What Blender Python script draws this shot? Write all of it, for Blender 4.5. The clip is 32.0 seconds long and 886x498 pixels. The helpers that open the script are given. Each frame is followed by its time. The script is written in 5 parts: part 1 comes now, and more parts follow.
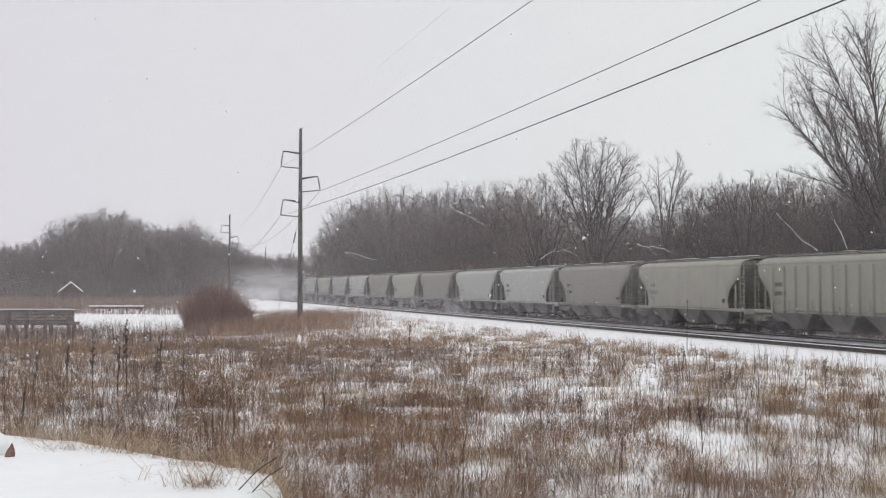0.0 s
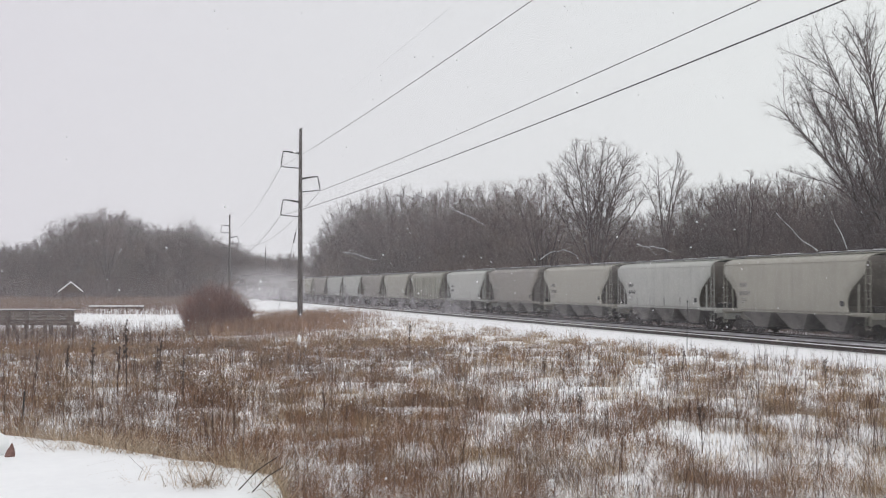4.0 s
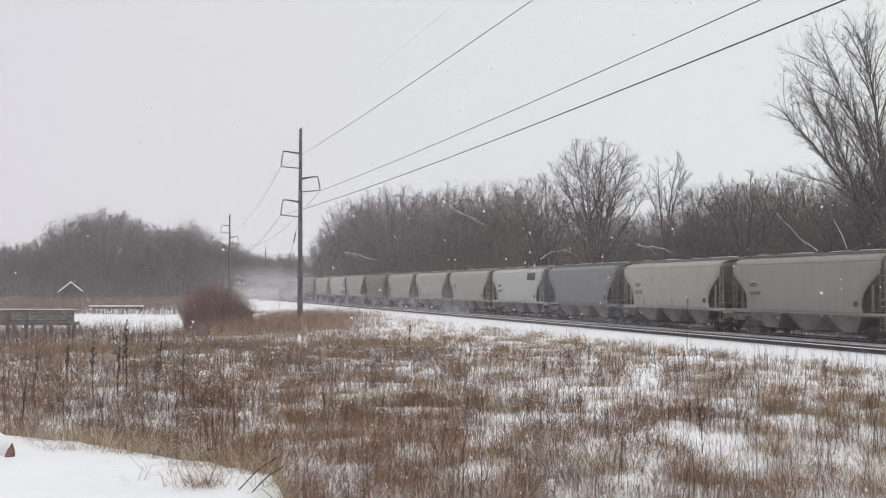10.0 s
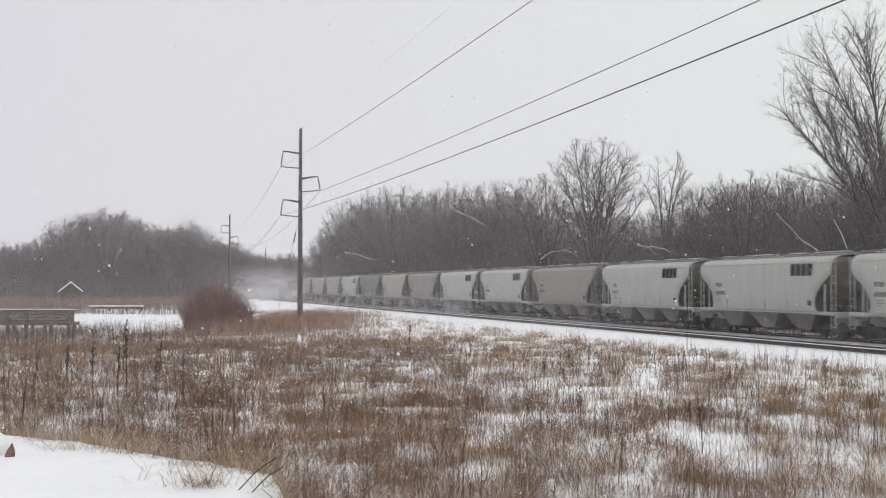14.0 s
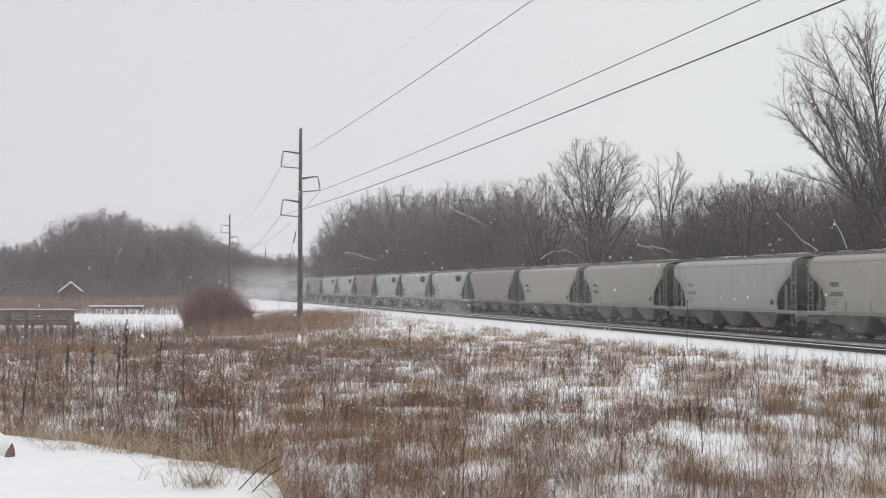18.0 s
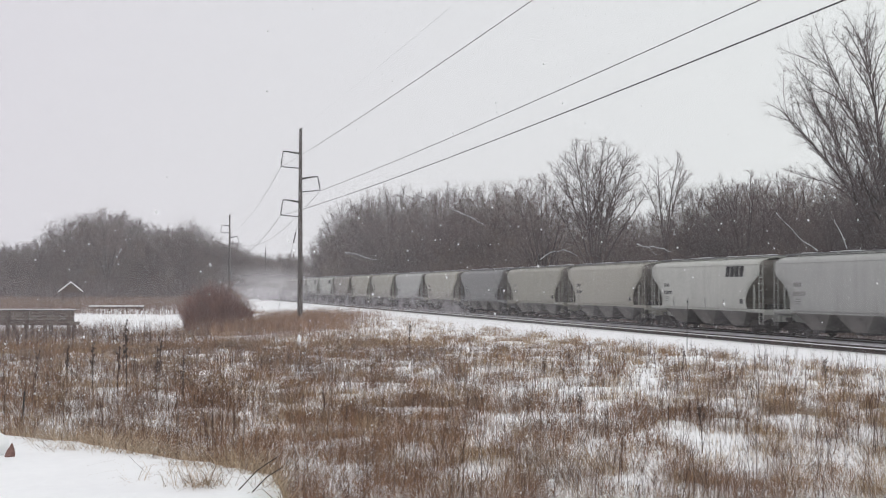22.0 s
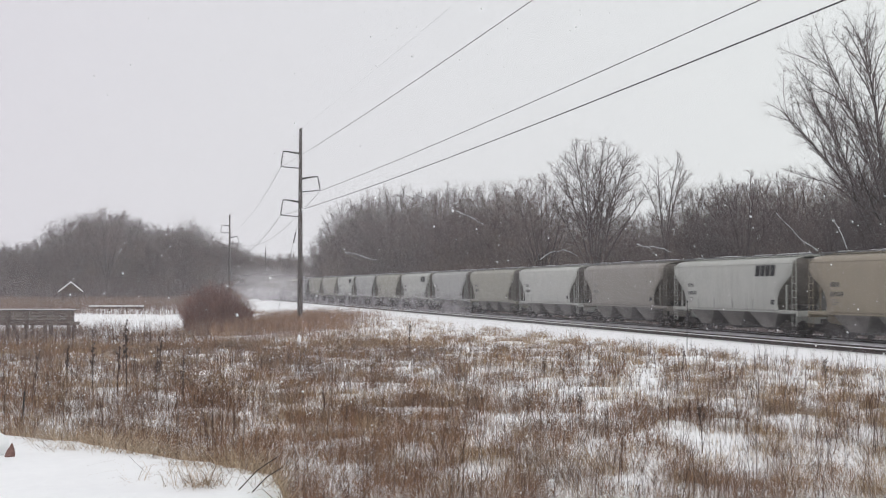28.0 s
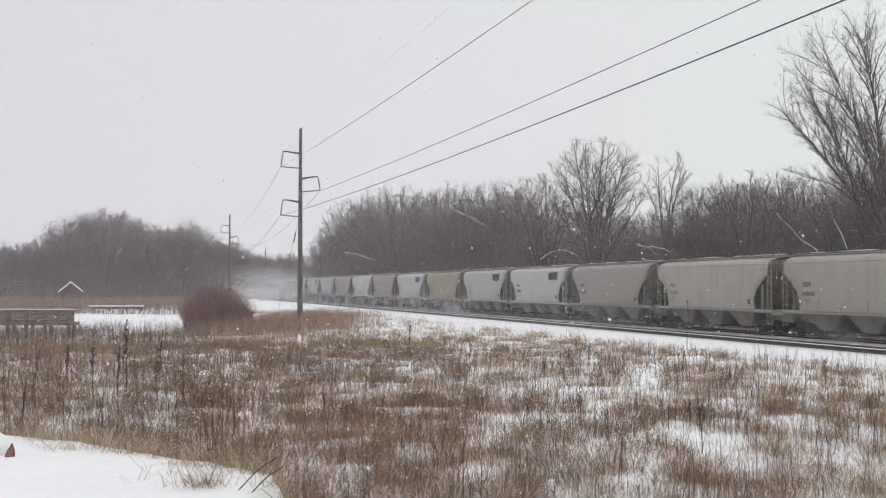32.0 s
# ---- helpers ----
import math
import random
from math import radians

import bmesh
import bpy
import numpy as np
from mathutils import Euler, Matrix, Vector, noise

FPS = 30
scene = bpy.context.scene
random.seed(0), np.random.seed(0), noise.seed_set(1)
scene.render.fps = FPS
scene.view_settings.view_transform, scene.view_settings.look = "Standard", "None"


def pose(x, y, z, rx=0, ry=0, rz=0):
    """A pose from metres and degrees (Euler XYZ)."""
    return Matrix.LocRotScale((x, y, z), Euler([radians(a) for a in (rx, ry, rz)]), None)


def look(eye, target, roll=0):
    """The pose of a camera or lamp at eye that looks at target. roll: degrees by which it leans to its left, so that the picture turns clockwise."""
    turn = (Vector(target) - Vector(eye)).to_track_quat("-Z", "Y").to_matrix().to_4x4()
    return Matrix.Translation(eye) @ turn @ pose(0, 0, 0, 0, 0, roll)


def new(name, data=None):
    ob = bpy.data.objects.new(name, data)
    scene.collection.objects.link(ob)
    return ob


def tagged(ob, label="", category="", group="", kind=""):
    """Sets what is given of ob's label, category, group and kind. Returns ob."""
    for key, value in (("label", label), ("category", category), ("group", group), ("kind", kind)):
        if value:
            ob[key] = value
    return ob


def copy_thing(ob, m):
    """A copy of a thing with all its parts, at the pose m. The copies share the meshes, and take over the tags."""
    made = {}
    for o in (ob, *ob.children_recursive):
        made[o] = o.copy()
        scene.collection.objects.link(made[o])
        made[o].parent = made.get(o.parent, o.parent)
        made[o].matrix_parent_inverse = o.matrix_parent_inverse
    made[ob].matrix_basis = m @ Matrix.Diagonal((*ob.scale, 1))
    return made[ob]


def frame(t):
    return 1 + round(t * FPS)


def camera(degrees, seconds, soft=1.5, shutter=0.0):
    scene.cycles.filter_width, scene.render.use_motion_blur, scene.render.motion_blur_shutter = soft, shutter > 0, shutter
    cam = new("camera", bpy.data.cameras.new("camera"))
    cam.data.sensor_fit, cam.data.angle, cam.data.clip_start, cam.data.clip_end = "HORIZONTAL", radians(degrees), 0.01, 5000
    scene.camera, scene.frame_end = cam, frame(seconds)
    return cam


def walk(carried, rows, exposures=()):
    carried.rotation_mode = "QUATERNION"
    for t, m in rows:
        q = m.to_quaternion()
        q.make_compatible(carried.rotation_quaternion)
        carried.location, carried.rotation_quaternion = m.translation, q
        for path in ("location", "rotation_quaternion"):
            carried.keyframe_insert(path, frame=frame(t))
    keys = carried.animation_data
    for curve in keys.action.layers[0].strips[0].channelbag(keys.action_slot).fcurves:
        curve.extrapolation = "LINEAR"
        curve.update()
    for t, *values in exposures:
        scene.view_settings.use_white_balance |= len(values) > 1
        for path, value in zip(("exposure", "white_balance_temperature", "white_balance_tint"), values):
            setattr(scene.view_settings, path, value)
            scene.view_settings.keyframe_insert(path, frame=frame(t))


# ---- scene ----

# ================= camera =================
cam = camera(37.8, 32.0, soft=1.15, shutter=0.3)
EYE = 3.3
VIEW = pose(0, 0, EYE, 91.68, 0, 0)
walk(cam, [(0.0, VIEW), (32.0, VIEW)], exposures=[(0.0, 0.0), (32.0, 0.0)])

# ================= light: overcast sky with snow in the air =================
world = bpy.data.worlds.new("overcast_sky")
scene.world = world
world.use_nodes = True
wn, wl = world.node_tree.nodes, world.node_tree.links
sky = wn.new("ShaderNodeTexSky")
sky.sky_type = "NISHITA"
sky.sun_disc = False
sky.sun_elevation = radians(75)
sky.sun_rotation = radians(150)
sky.dust_density = 6
grey = wn.new("ShaderNodeMix")
grey.data_type = "RGBA"
grey.inputs[0].default_value = 0.975
wl.new(sky.outputs[0], grey.inputs[6])
# the sky is brighter and cooler to the right of the railway than over the marsh: vignetting and haze put into its
# colour
side = wn.new("ShaderNodeSeparateXYZ")
wl.new(wn.new("ShaderNodeTexCoord").outputs["Generated"], side.inputs[0])
cloud = wn.new("ShaderNodeValToRGB")
cloud.color_ramp.elements[0].position, cloud.color_ramp.elements[1].position = 0.0, 1.0
cloud.color_ramp.elements[0].color, cloud.color_ramp.elements[1].color = (0.655, 0.635, 0.69, 1), (0.757, 0.793, 0.782, 1)
shift = wn.new("ShaderNodeMapRange")
shift.inputs[1].default_value, shift.inputs[2].default_value = -0.45, 0.45
wl.new(side.outputs[0], shift.inputs[0])
wl.new(shift.outputs[0], cloud.inputs[0])
bright = wn.new("ShaderNodeMix")
bright.data_type, bright.blend_type = "RGBA", "MULTIPLY"
bright.inputs[0].default_value = 1.0
bright.inputs[7].default_value = (10, 10, 10, 1)
wl.new(cloud.outputs[0], bright.inputs[6])
wl.new(bright.outputs[2], grey.inputs[7])
wl.new(grey.outputs[2], wn["Background"].inputs[0])
wn["Background"].inputs[1].default_value = 0.109
sun = new("sun", bpy.data.lights.new("sun", "SUN"))
sun.data.energy = 0.5
sun.data.angle = radians(40)
sun.data.color = (1.0, 0.97, 0.93)
sun.matrix_world = look((-8, -14, 60), (0, 0, 0))

# ================= the plan =================
TURN = 13.9                     # the railway runs this far to the left of the view's axis
CP, SP = math.cos(radians(TURN)), math.sin(radians(TURN))
RAIL_Z = 0.55                   # top of rail
D_TRAIN, D_NEAR = 37.5, 32.9    # the two tracks' distances from the camera, square to them
BEND, RADIUS = 318.0, 700.0     # where the line begins to bend to the right
ARC = radians(50)


def on_line(s, d):
    """A point of the railway: s metres along, d metres to the right of the camera. Gives x, y and the heading in degrees from +x."""
    if s <= BEND:
        return d * CP - s * SP, d * SP + s * CP, 90 + TURN
    a = min((s - BEND) / RADIUS, ARC)
    rest = max(0.0, s - BEND - RADIUS * ARC)
    r = RADIUS - (d - D_TRAIN)
    cx, cy = D_TRAIN + RADIUS, BEND
    u, v = cx - r * math.cos(a), cy + r * math.sin(a)
    u, v = u + rest * math.sin(a), v + rest * math.cos(a)
    return u * CP - v * SP, u * SP + v * CP, 90 + TURN - math.degrees(a)


def line_coords(x, y):
    """Along and across the straight part of the railway."""
    return -x * SP + y * CP, x * CP + y * SP


def smooth(e0, e1, v):
    t = min(1.0, max(0.0, (v - e0) / (e1 - e0)))
    return t * t * (3 - 2 * t)


def mound(x, y):
    """How far a point lies inside the snowy bank on which the camera stands."""
    wobble = 0.3 * noise.noise((x * 0.7, y * 0.7, 3.1))
    edge = np.interp(x, (-30, -5.25, -4.08, -2.63, -1.62, -1.38, -1.15, 2, 30), (26, 15.5, 14.9, 13.4, 12.3, 11.2, 9.4, 8.2, 2))
    return (float(edge) - y) * 0.8 + wobble


def ground_z(x, y):
    s, d = line_coords(x, y)
    z = 0.16 * noise.noise((x * 0.09, y * 0.09, 0.5)) + 0.06 * noise.noise((x * 0.5, y * 0.5, 7.0)) + 0.025 * noise.noise((x * 1.9, y * 1.9, 2.0))
    z += 0.13 * noise.noise((x * 0.85, y * 0.5, 21.0)) * (1 - smooth(70, 130, y))
    z -= 1.0 * math.exp(-((x + 40) / 26) ** 2 - ((y - 118) / 62) ** 2)
    z *= 1 - smooth(300, 500, y)
    if abs(x) < 120 and y < 40:
        m = mound(x, y)
        z = z * (1 - smooth(-2.4, 0.3, m)) + smooth(-2.4, 0.3, m) * 1.58 + 0.03 * noise.noise((x * 0.8, y * 0.8, 5.0))
    k = smooth(22, 29, d) * (1 - smooth(42, 47, d)) if s < 420 else 0
    return z * (1 - k) - 0.02 * k


# ================= materials =================
MATS = {}


def material(name, a, b, rough=0.7, scale=4.0, bump=0.2, metal=0.0, stretch=(1, 1, 1), island=0.0, per_object=0.0, distance=0.02, contrast=(0.35, 0.65), third=None, third_at=0.6):
    m = bpy.data.materials.new(name)
    m.use_nodes = True
    n, l = m.node_tree.nodes, m.node_tree.links
    p = n["Principled BSDF"]
    p.inputs["Roughness"].default_value = rough
    p.inputs["Metallic"].default_value = metal
    tc = n.new("ShaderNodeTexCoord")
    mp = n.new("ShaderNodeMapping")
    mp.inputs["Scale"].default_value = stretch
    l.new(tc.outputs["Object"], mp.inputs[0])
    n1, n2 = n.new("ShaderNodeTexNoise"), n.new("ShaderNodeTexNoise")
    for q, k in ((n1, scale), (n2, scale * 9)):
        q.inputs["Scale"].default_value = k
        q.inputs["Detail"].default_value = 4
        l.new(mp.outputs[0], q.inputs["Vector"])
    blend = n.new("ShaderNodeMix")
    blend.inputs[0].default_value = 0.35
    l.new(n1.outputs[0], blend.inputs[2])
    l.new(n2.outputs[0], blend.inputs[3])
    ramp = n.new("ShaderNodeValToRGB")
    ramp.color_ramp.elements[0].position, ramp.color_ramp.elements[1].position = contrast
    ramp.color_ramp.elements[0].color = (*a, 1)
    ramp.color_ramp.elements[1].color = (*b, 1)
    if third:
        e = ramp.color_ramp.elements.new(third_at)
        e.color = (*third, 1)
    fac = blend.outputs[0]
    if island:
        geo = n.new("ShaderNodeNewGeometry")
        am = n.new("ShaderNodeMix")
        am.inputs[0].default_value = island
        l.new(fac, am.inputs[2])
        l.new(geo.outputs["Random Per Island"], am.inputs[3])
        fac = am.outputs[0]
    l.new(fac, ramp.inputs[0])
    colour = ramp.outputs[0]
    if per_object:
        oi = n.new("ShaderNodeObjectInfo")
        mr = n.new("ShaderNodeMapRange")
        mr.inputs[3].default_value, mr.inputs[4].default_value = 1 - per_object, 1 + per_object
        l.new(oi.outputs["Random"], mr.inputs[0])
        hs = n.new("ShaderNodeHueSaturation")
        l.new(mr.outputs[0], hs.inputs["Value"])
        l.new(colour, hs.inputs["Color"])
        colour = hs.outputs[0]
    l.new(colour, p.inputs["Base Color"])
    if bump:
        bp = n.new("ShaderNodeBump")
        bp.inputs["Strength"].default_value = bump
        bp.inputs["Distance"].default_value = distance
        l.new(n2.outputs[0], bp.inputs["Height"])
        l.new(bp.outputs[0], p.inputs["Normal"])
    MATS[name] = m
    return m


def paint(name, base, dirt=(0.10, 0.09, 0.075), amount=0.5):
    """Weathered railcar paint: run-down streaks of road dirt over a matt coat."""
    m = material(name, base, tuple(c * 0.88 for c in base), 0.55, 0.7, 0.05, per_object=0.06)
    n, l = m.node_tree.nodes, m.node_tree.links
    p = n["Principled BSDF"]
    old = p.inputs["Base Color"].links[0].from_socket
    tc = next(q for q in n if q.bl_idname == "ShaderNodeTexCoord")
    mp = n.new("ShaderNodeMapping")
    mp.inputs["Scale"].default_value = (2.2, 2.2, 0.22)
    l.new(tc.outputs["Object"], mp.inputs[0])
    st = n.new("ShaderNodeTexNoise")
    st.inputs["Scale"].default_value = 1.6
    st.inputs["Detail"].default_value = 5
    l.new(mp.outputs[0], st.inputs["Vector"])
    r = n.new("ShaderNodeMapRange")
    r.inputs[1].default_value, r.inputs[2].default_value = 0.46, 0.8
    r.inputs[3].default_value, r.inputs[4].default_value = 0.04, amount
    l.new(st.outputs[0], r.inputs[0])
    mx = n.new("ShaderNodeMix")
    mx.data_type = "RGBA"
    mx.inputs[7].default_value = (*dirt, 1)
    l.new(r.outputs[0], mx.inputs[0])
    l.new(old, mx.inputs[6])
    l.new(mx.outputs[2], p.inputs["Base Color"])
    return m


def veil(name, albedo, thin, dense, scale, stretch, edge, low=0.35, high=0.75, rising=False):
    """Airborne snow and the haze it makes: a translucent white sheet whose cover varies with noise and thins out
    towards its rim (rising: upwards only).
    """
    m = bpy.data.materials.new(name)
    m.use_nodes = True
    n, l = m.node_tree.nodes, m.node_tree.links
    n.remove(n["Principled BSDF"])
    out = n["Material Output"]
    tc = n.new("ShaderNodeTexCoord")
    mp = n.new("ShaderNodeMapping")
    mp.inputs["Scale"].default_value = stretch
    l.new(tc.outputs["Object"], mp.inputs[0])
    nz = n.new("ShaderNodeTexNoise")
    nz.inputs["Scale"].default_value = scale
    nz.inputs["Detail"].default_value = 5
    l.new(mp.outputs[0], nz.inputs["Vector"])
    r = n.new("ShaderNodeMapRange")
    r.inputs[1].default_value, r.inputs[2].default_value = low, high
    r.inputs[3].default_value, r.inputs[4].default_value = thin, dense
    l.new(nz.outputs[0], r.inputs[0])
    fade = n.new("ShaderNodeMapRange")
    fade.interpolation_type = "SMOOTHSTEP"
    if rising:
        sep = n.new("ShaderNodeSeparateXYZ")
        l.new(tc.outputs["Object"], sep.inputs[0])
        l.new(sep.outputs[2], fade.inputs[0])
        fade.inputs[1].default_value, fade.inputs[2].default_value = 1.0, 1.0 - edge
    else:
        ln = n.new("ShaderNodeVectorMath")
        ln.operation = "LENGTH"
        l.new(tc.outputs["Object"], ln.inputs[0])
        l.new(ln.outputs["Value"], fade.inputs[0])
        fade.inputs[1].default_value, fade.inputs[2].default_value = 1.0, 1.0 - edge
    mu = n.new("ShaderNodeMath")
    mu.operation = "MULTIPLY"
    l.new(fade.outputs[0], mu.inputs[0])
    l.new(r.outputs[0], mu.inputs[1])
    df, tl, tr = n.new("ShaderNodeBsdfDiffuse"), n.new("ShaderNodeBsdfTranslucent"), n.new("ShaderNodeBsdfTransparent")
    df.inputs[0].default_value = tl.inputs[0].default_value = (albedo, albedo * 0.97, albedo, 1)
    half, mix = n.new("ShaderNodeMixShader"), n.new("ShaderNodeMixShader")
    l.new(df.outputs[0], half.inputs[1])
    l.new(tl.outputs[0], half.inputs[2])
    l.new(mu.outputs[0], mix.inputs[0])
    l.new(tr.outputs[0], mix.inputs[1])
    l.new(half.outputs[0], mix.inputs[2])
    l.new(mix.outputs[0], out.inputs[0])
    return m


snow = material("snow", (0.88, 0.885, 0.90), (0.94, 0.945, 0.955), 0.6, 0.9, 0.35, distance=0.05)
bed = material("snowy_ballast", (0.24, 0.24, 0.245), (0.74, 0.75, 0.77), 0.85, 1.1, 0.6, distance=0.05, contrast=(0.34, 0.62), third=(0.46, 0.46, 0.475), third_at=0.54)
steel = material("rail_steel", (0.035, 0.028, 0.026), (0.07, 0.052, 0.045), 0.5, 3, 0.2, 0.6)
tie_wood = material("tie_wood", (0.05, 0.042, 0.036), (0.10, 0.085, 0.075), 0.9, 5, 0.5)
bark = material("bark", (0.05, 0.038, 0.036), (0.15, 0.12, 0.115), 0.9, 2.2, 0.6, stretch=(1, 1, 0.3), per_object=0.22)
twig_mat = material("twigs", (0.066, 0.047, 0.043), (0.185, 0.145, 0.138), 0.9, 0.5, 0.0, island=0.45, per_object=0.42)
pale_bark = material("snowy_pale_bark", (0.16, 0.15, 0.145), (0.72, 0.72, 0.73), 0.9, 1.4, 0.5, contrast=(0.38, 0.6))
warm_twig = material("warm_brown_twigs", (0.07, 0.049, 0.04), (0.195, 0.148, 0.124), 0.9, 0.5, 0.0, island=0.45, per_object=0.4)
brush_mat = material("brush_stems", (0.075, 0.057, 0.052), (0.22, 0.175, 0.163), 0.9, 0.5, 0.0, island=0.6)
thicket_mat = material("thicket_stems", (0.07, 0.053, 0.051), (0.19, 0.15, 0.147), 0.9, 0.3, 0.0, island=0.5)
shrub_mat = material("red_shrub_stems", (0.09, 0.036, 0.027), (0.27, 0.125, 0.088), 0.85, 0.6, 0.0, island=0.6)
weed_mat = material("weed_stems", (0.07, 0.034, 0.021), (0.41, 0.24, 0.145), 0.9, 0.25, 0.0, island=0.4)
reed_mat = material("marsh_reed_stems", (0.11, 0.07, 0.056), (0.31, 0.225, 0.185), 0.9, 0.2, 0.0, island=0.4)
grey_weed = material("grey_weed_stems", (0.055, 0.037, 0.029), (0.36, 0.265, 0.21), 0.9, 0.3, 0.0, island=0.55)
straw = material("straw_grass", (0.20, 0.14, 0.092), (0.60, 0.475, 0.35), 0.85, 0.4, 0.0, island=0.65)
tan_weed = material("tan_grass", (0.18, 0.118, 0.064), (0.58, 0.42, 0.255), 0.9, 0.35, 0.0, island=0.5)
thin_weed = material("thin_dark_weeds", (0.045, 0.03, 0.026), (0.17, 0.115, 0.095), 0.9, 0.35, 0.0, island=0.6)
seed = material("seed_heads", (0.09, 0.06, 0.045), (0.34, 0.26, 0.20), 0.95, 3, 0.0, island=0.7)
pole_wood = material("pole_wood", (0.045, 0.038, 0.034), (0.11, 0.095, 0.088), 0.9, 1.6, 0.4, stretch=(3, 3, 0.25))
iron = material("dark_iron", (0.035, 0.034, 0.035), (0.08, 0.076, 0.074), 0.6, 3, 0.2, 0.3)
wire_mat = material("wire_metal", (0.05, 0.05, 0.052), (0.09, 0.09, 0.092), 0.5, 3, 0.0, 0.5)
dark_stem = material("dark_dead_stem", (0.03, 0.022, 0.02), (0.085, 0.065, 0.058), 0.9, 3, 0.2)
deck_wood = material("grey_timber", (0.07, 0.052, 0.045), (0.17, 0.13, 0.112), 0.9, 2.5, 0.4, stretch=(0.4, 2, 2), per_object=0.15)
stone = material("red_brown_stone", (0.14, 0.075, 0.065), (0.27, 0.16, 0.14), 0.85, 5, 0.7)
truck_mat = material("truck_iron", (0.018, 0.016, 0.015), (0.055, 0.048, 0.044), 0.8, 4, 0.3)
wheel_mat = material("wheel_steel", (0.025, 0.023, 0.022), (0.065, 0.06, 0.056), 0.55, 5, 0.2, 0.4)
mark_mat = material("black_stencil", (0.035, 0.035, 0.037), (0.06, 0.06, 0.062), 0.7, 3, 0.0)
faint_mark = material("worn_stencil", (0.13, 0.13, 0.125), (0.2, 0.2, 0.19), 0.7, 3, 0.0)
grate_mat = material("galvanised_grating", (0.20, 0.20, 0.20), (0.36, 0.36, 0.37), 0.6, 4, 0.2, 0.5)
# car paint darkened: the shade between the car ends is in this colour
shade_steel = material("shaded_slope_sheet", (0.13, 0.115, 0.10), (0.23, 0.21, 0.185), 0.8, 1.2, 0.2)
# grime plus the shade under the body, both put into the bay colour
bay_steel = material("shaded_grimy_bay_steel", (0.08, 0.076, 0.07), (0.22, 0.21, 0.195), 0.8, 0.8, 0.2)
white_paint = paint("white_car_paint", (0.468, 0.48, 0.442), amount=0.25)
grey_white = paint("pale_grey_car_paint", (0.39, 0.40, 0.38), amount=0.3)
beige = paint("pale_beige_car_paint", (0.372, 0.364, 0.308), amount=0.28)
tan = paint("tan_car_paint", (0.285, 0.266, 0.236), amount=0.35)
olive = paint("olive_beige_car_paint", (0.32, 0.316, 0.262), amount=0.35)
ochre = paint("ochre_car_paint", (0.31, 0.27, 0.20), amount=0.4)
slate = paint("slate_grey_car_paint", (0.205, 0.21, 0.208), amount=0.3)
brown = paint("rusty_brown_car_paint", (0.165, 0.145, 0.12), amount=0.4)


# ================= mesh helpers =================
def part(name, bm, mat, parent=None, label=""):
    me = bpy.data.meshes.new(name)
    bm.to_mesh(me)
    bm.free()
    me.materials.append(mat)
    ob = new(name, me)
    if parent:
        ob.parent = parent
    return tagged(ob, label)


def share(name, src, parent, m=None, label=""):
    """Another object on the same mesh."""
    ob = new(name, src.data)
    ob.parent = parent
    if m is not None:
        ob.matrix_basis = m
    return tagged(ob, label)


def empty(name, label="", category="", group="", m=None):
    ob = new(name)
    ob.empty_display_size = 0.2
    if m is not None:
        ob.matrix_basis = m
    return tagged(ob, label, category, group)


def box(bm, x0, x1, y0, y1, z0, z1, bevel=0.0):
    r = bmesh.ops.create_cube(bm, size=1, matrix=Matrix.Translation(((x0 + x1) / 2, (y0 + y1) / 2, (z0 + z1) / 2)) @ Matrix.Diagonal((x1 - x0, y1 - y0, z1 - z0, 1)))
    if bevel:
        es = list({e for v in r["verts"] for e in v.link_edges})
        bmesh.ops.bevel(bm, geom=es, offset=bevel, segments=1, affect="EDGES")
    return bm


def boxes(*specs):
    bm = bmesh.new()
    for s in specs:
        box(bm, *s)
    return bm


def tube(bm, pts, radii, sides=6):
    """A tapered tube along points."""
    rings = []
    pts = [Vector(p) for p in pts]
    for i, p in enumerate(pts):
        d = (pts[min(i + 1, len(pts) - 1)] - pts[max(i - 1, 0)]).normalized()
        u = d.cross((0, 0, 1)) if abs(d.z) < 0.95 else d.cross((1, 0, 0))
        u.normalize()
        v = d.cross(u)
        rings.append([bm.verts.new(p + radii[i] * (math.cos(a) * u + math.sin(a) * v)) for a in (2 * math.pi * k / sides for k in range(sides))])
    for a, b in zip(rings, rings[1:]):
        for k in range(sides):
            bm.faces.new((a[k], a[(k + 1) % sides], b[(k + 1) % sides], b[k]))
    bm.faces.new(rings[0])
    bm.faces.new(rings[-1][::-1])
    return bm


def rod(p, q, r, sides=6):
    return tube(bmesh.new(), [p, q], [r, r], sides)


def array_mesh(name, verts, quads, tris, mat):
    me = bpy.data.meshes.new(name)
    nq, nt = len(quads), len(tris)
    me.vertices.add(len(verts))
    me.vertices.foreach_set("co", np.asarray(verts, np.float32).ravel())
    me.loops.add(nq * 4 + nt * 3)
    idx = np.concatenate([np.asarray(quads, np.int32).ravel(), np.asarray(tris, np.int32).ravel()]) if nt else np.asarray(quads, np.int32).ravel()
    me.loops.foreach_set("vertex_index", idx)
    me.polygons.add(nq + nt)
    starts = np.concatenate([np.arange(nq) * 4, nq * 4 + np.arange(nt) * 3]).astype(np.int32)
    me.polygons.foreach_set("loop_start", starts)
    me.update(calc_edges=True)
    me.validate()
    me.materials.append(mat)
    return me


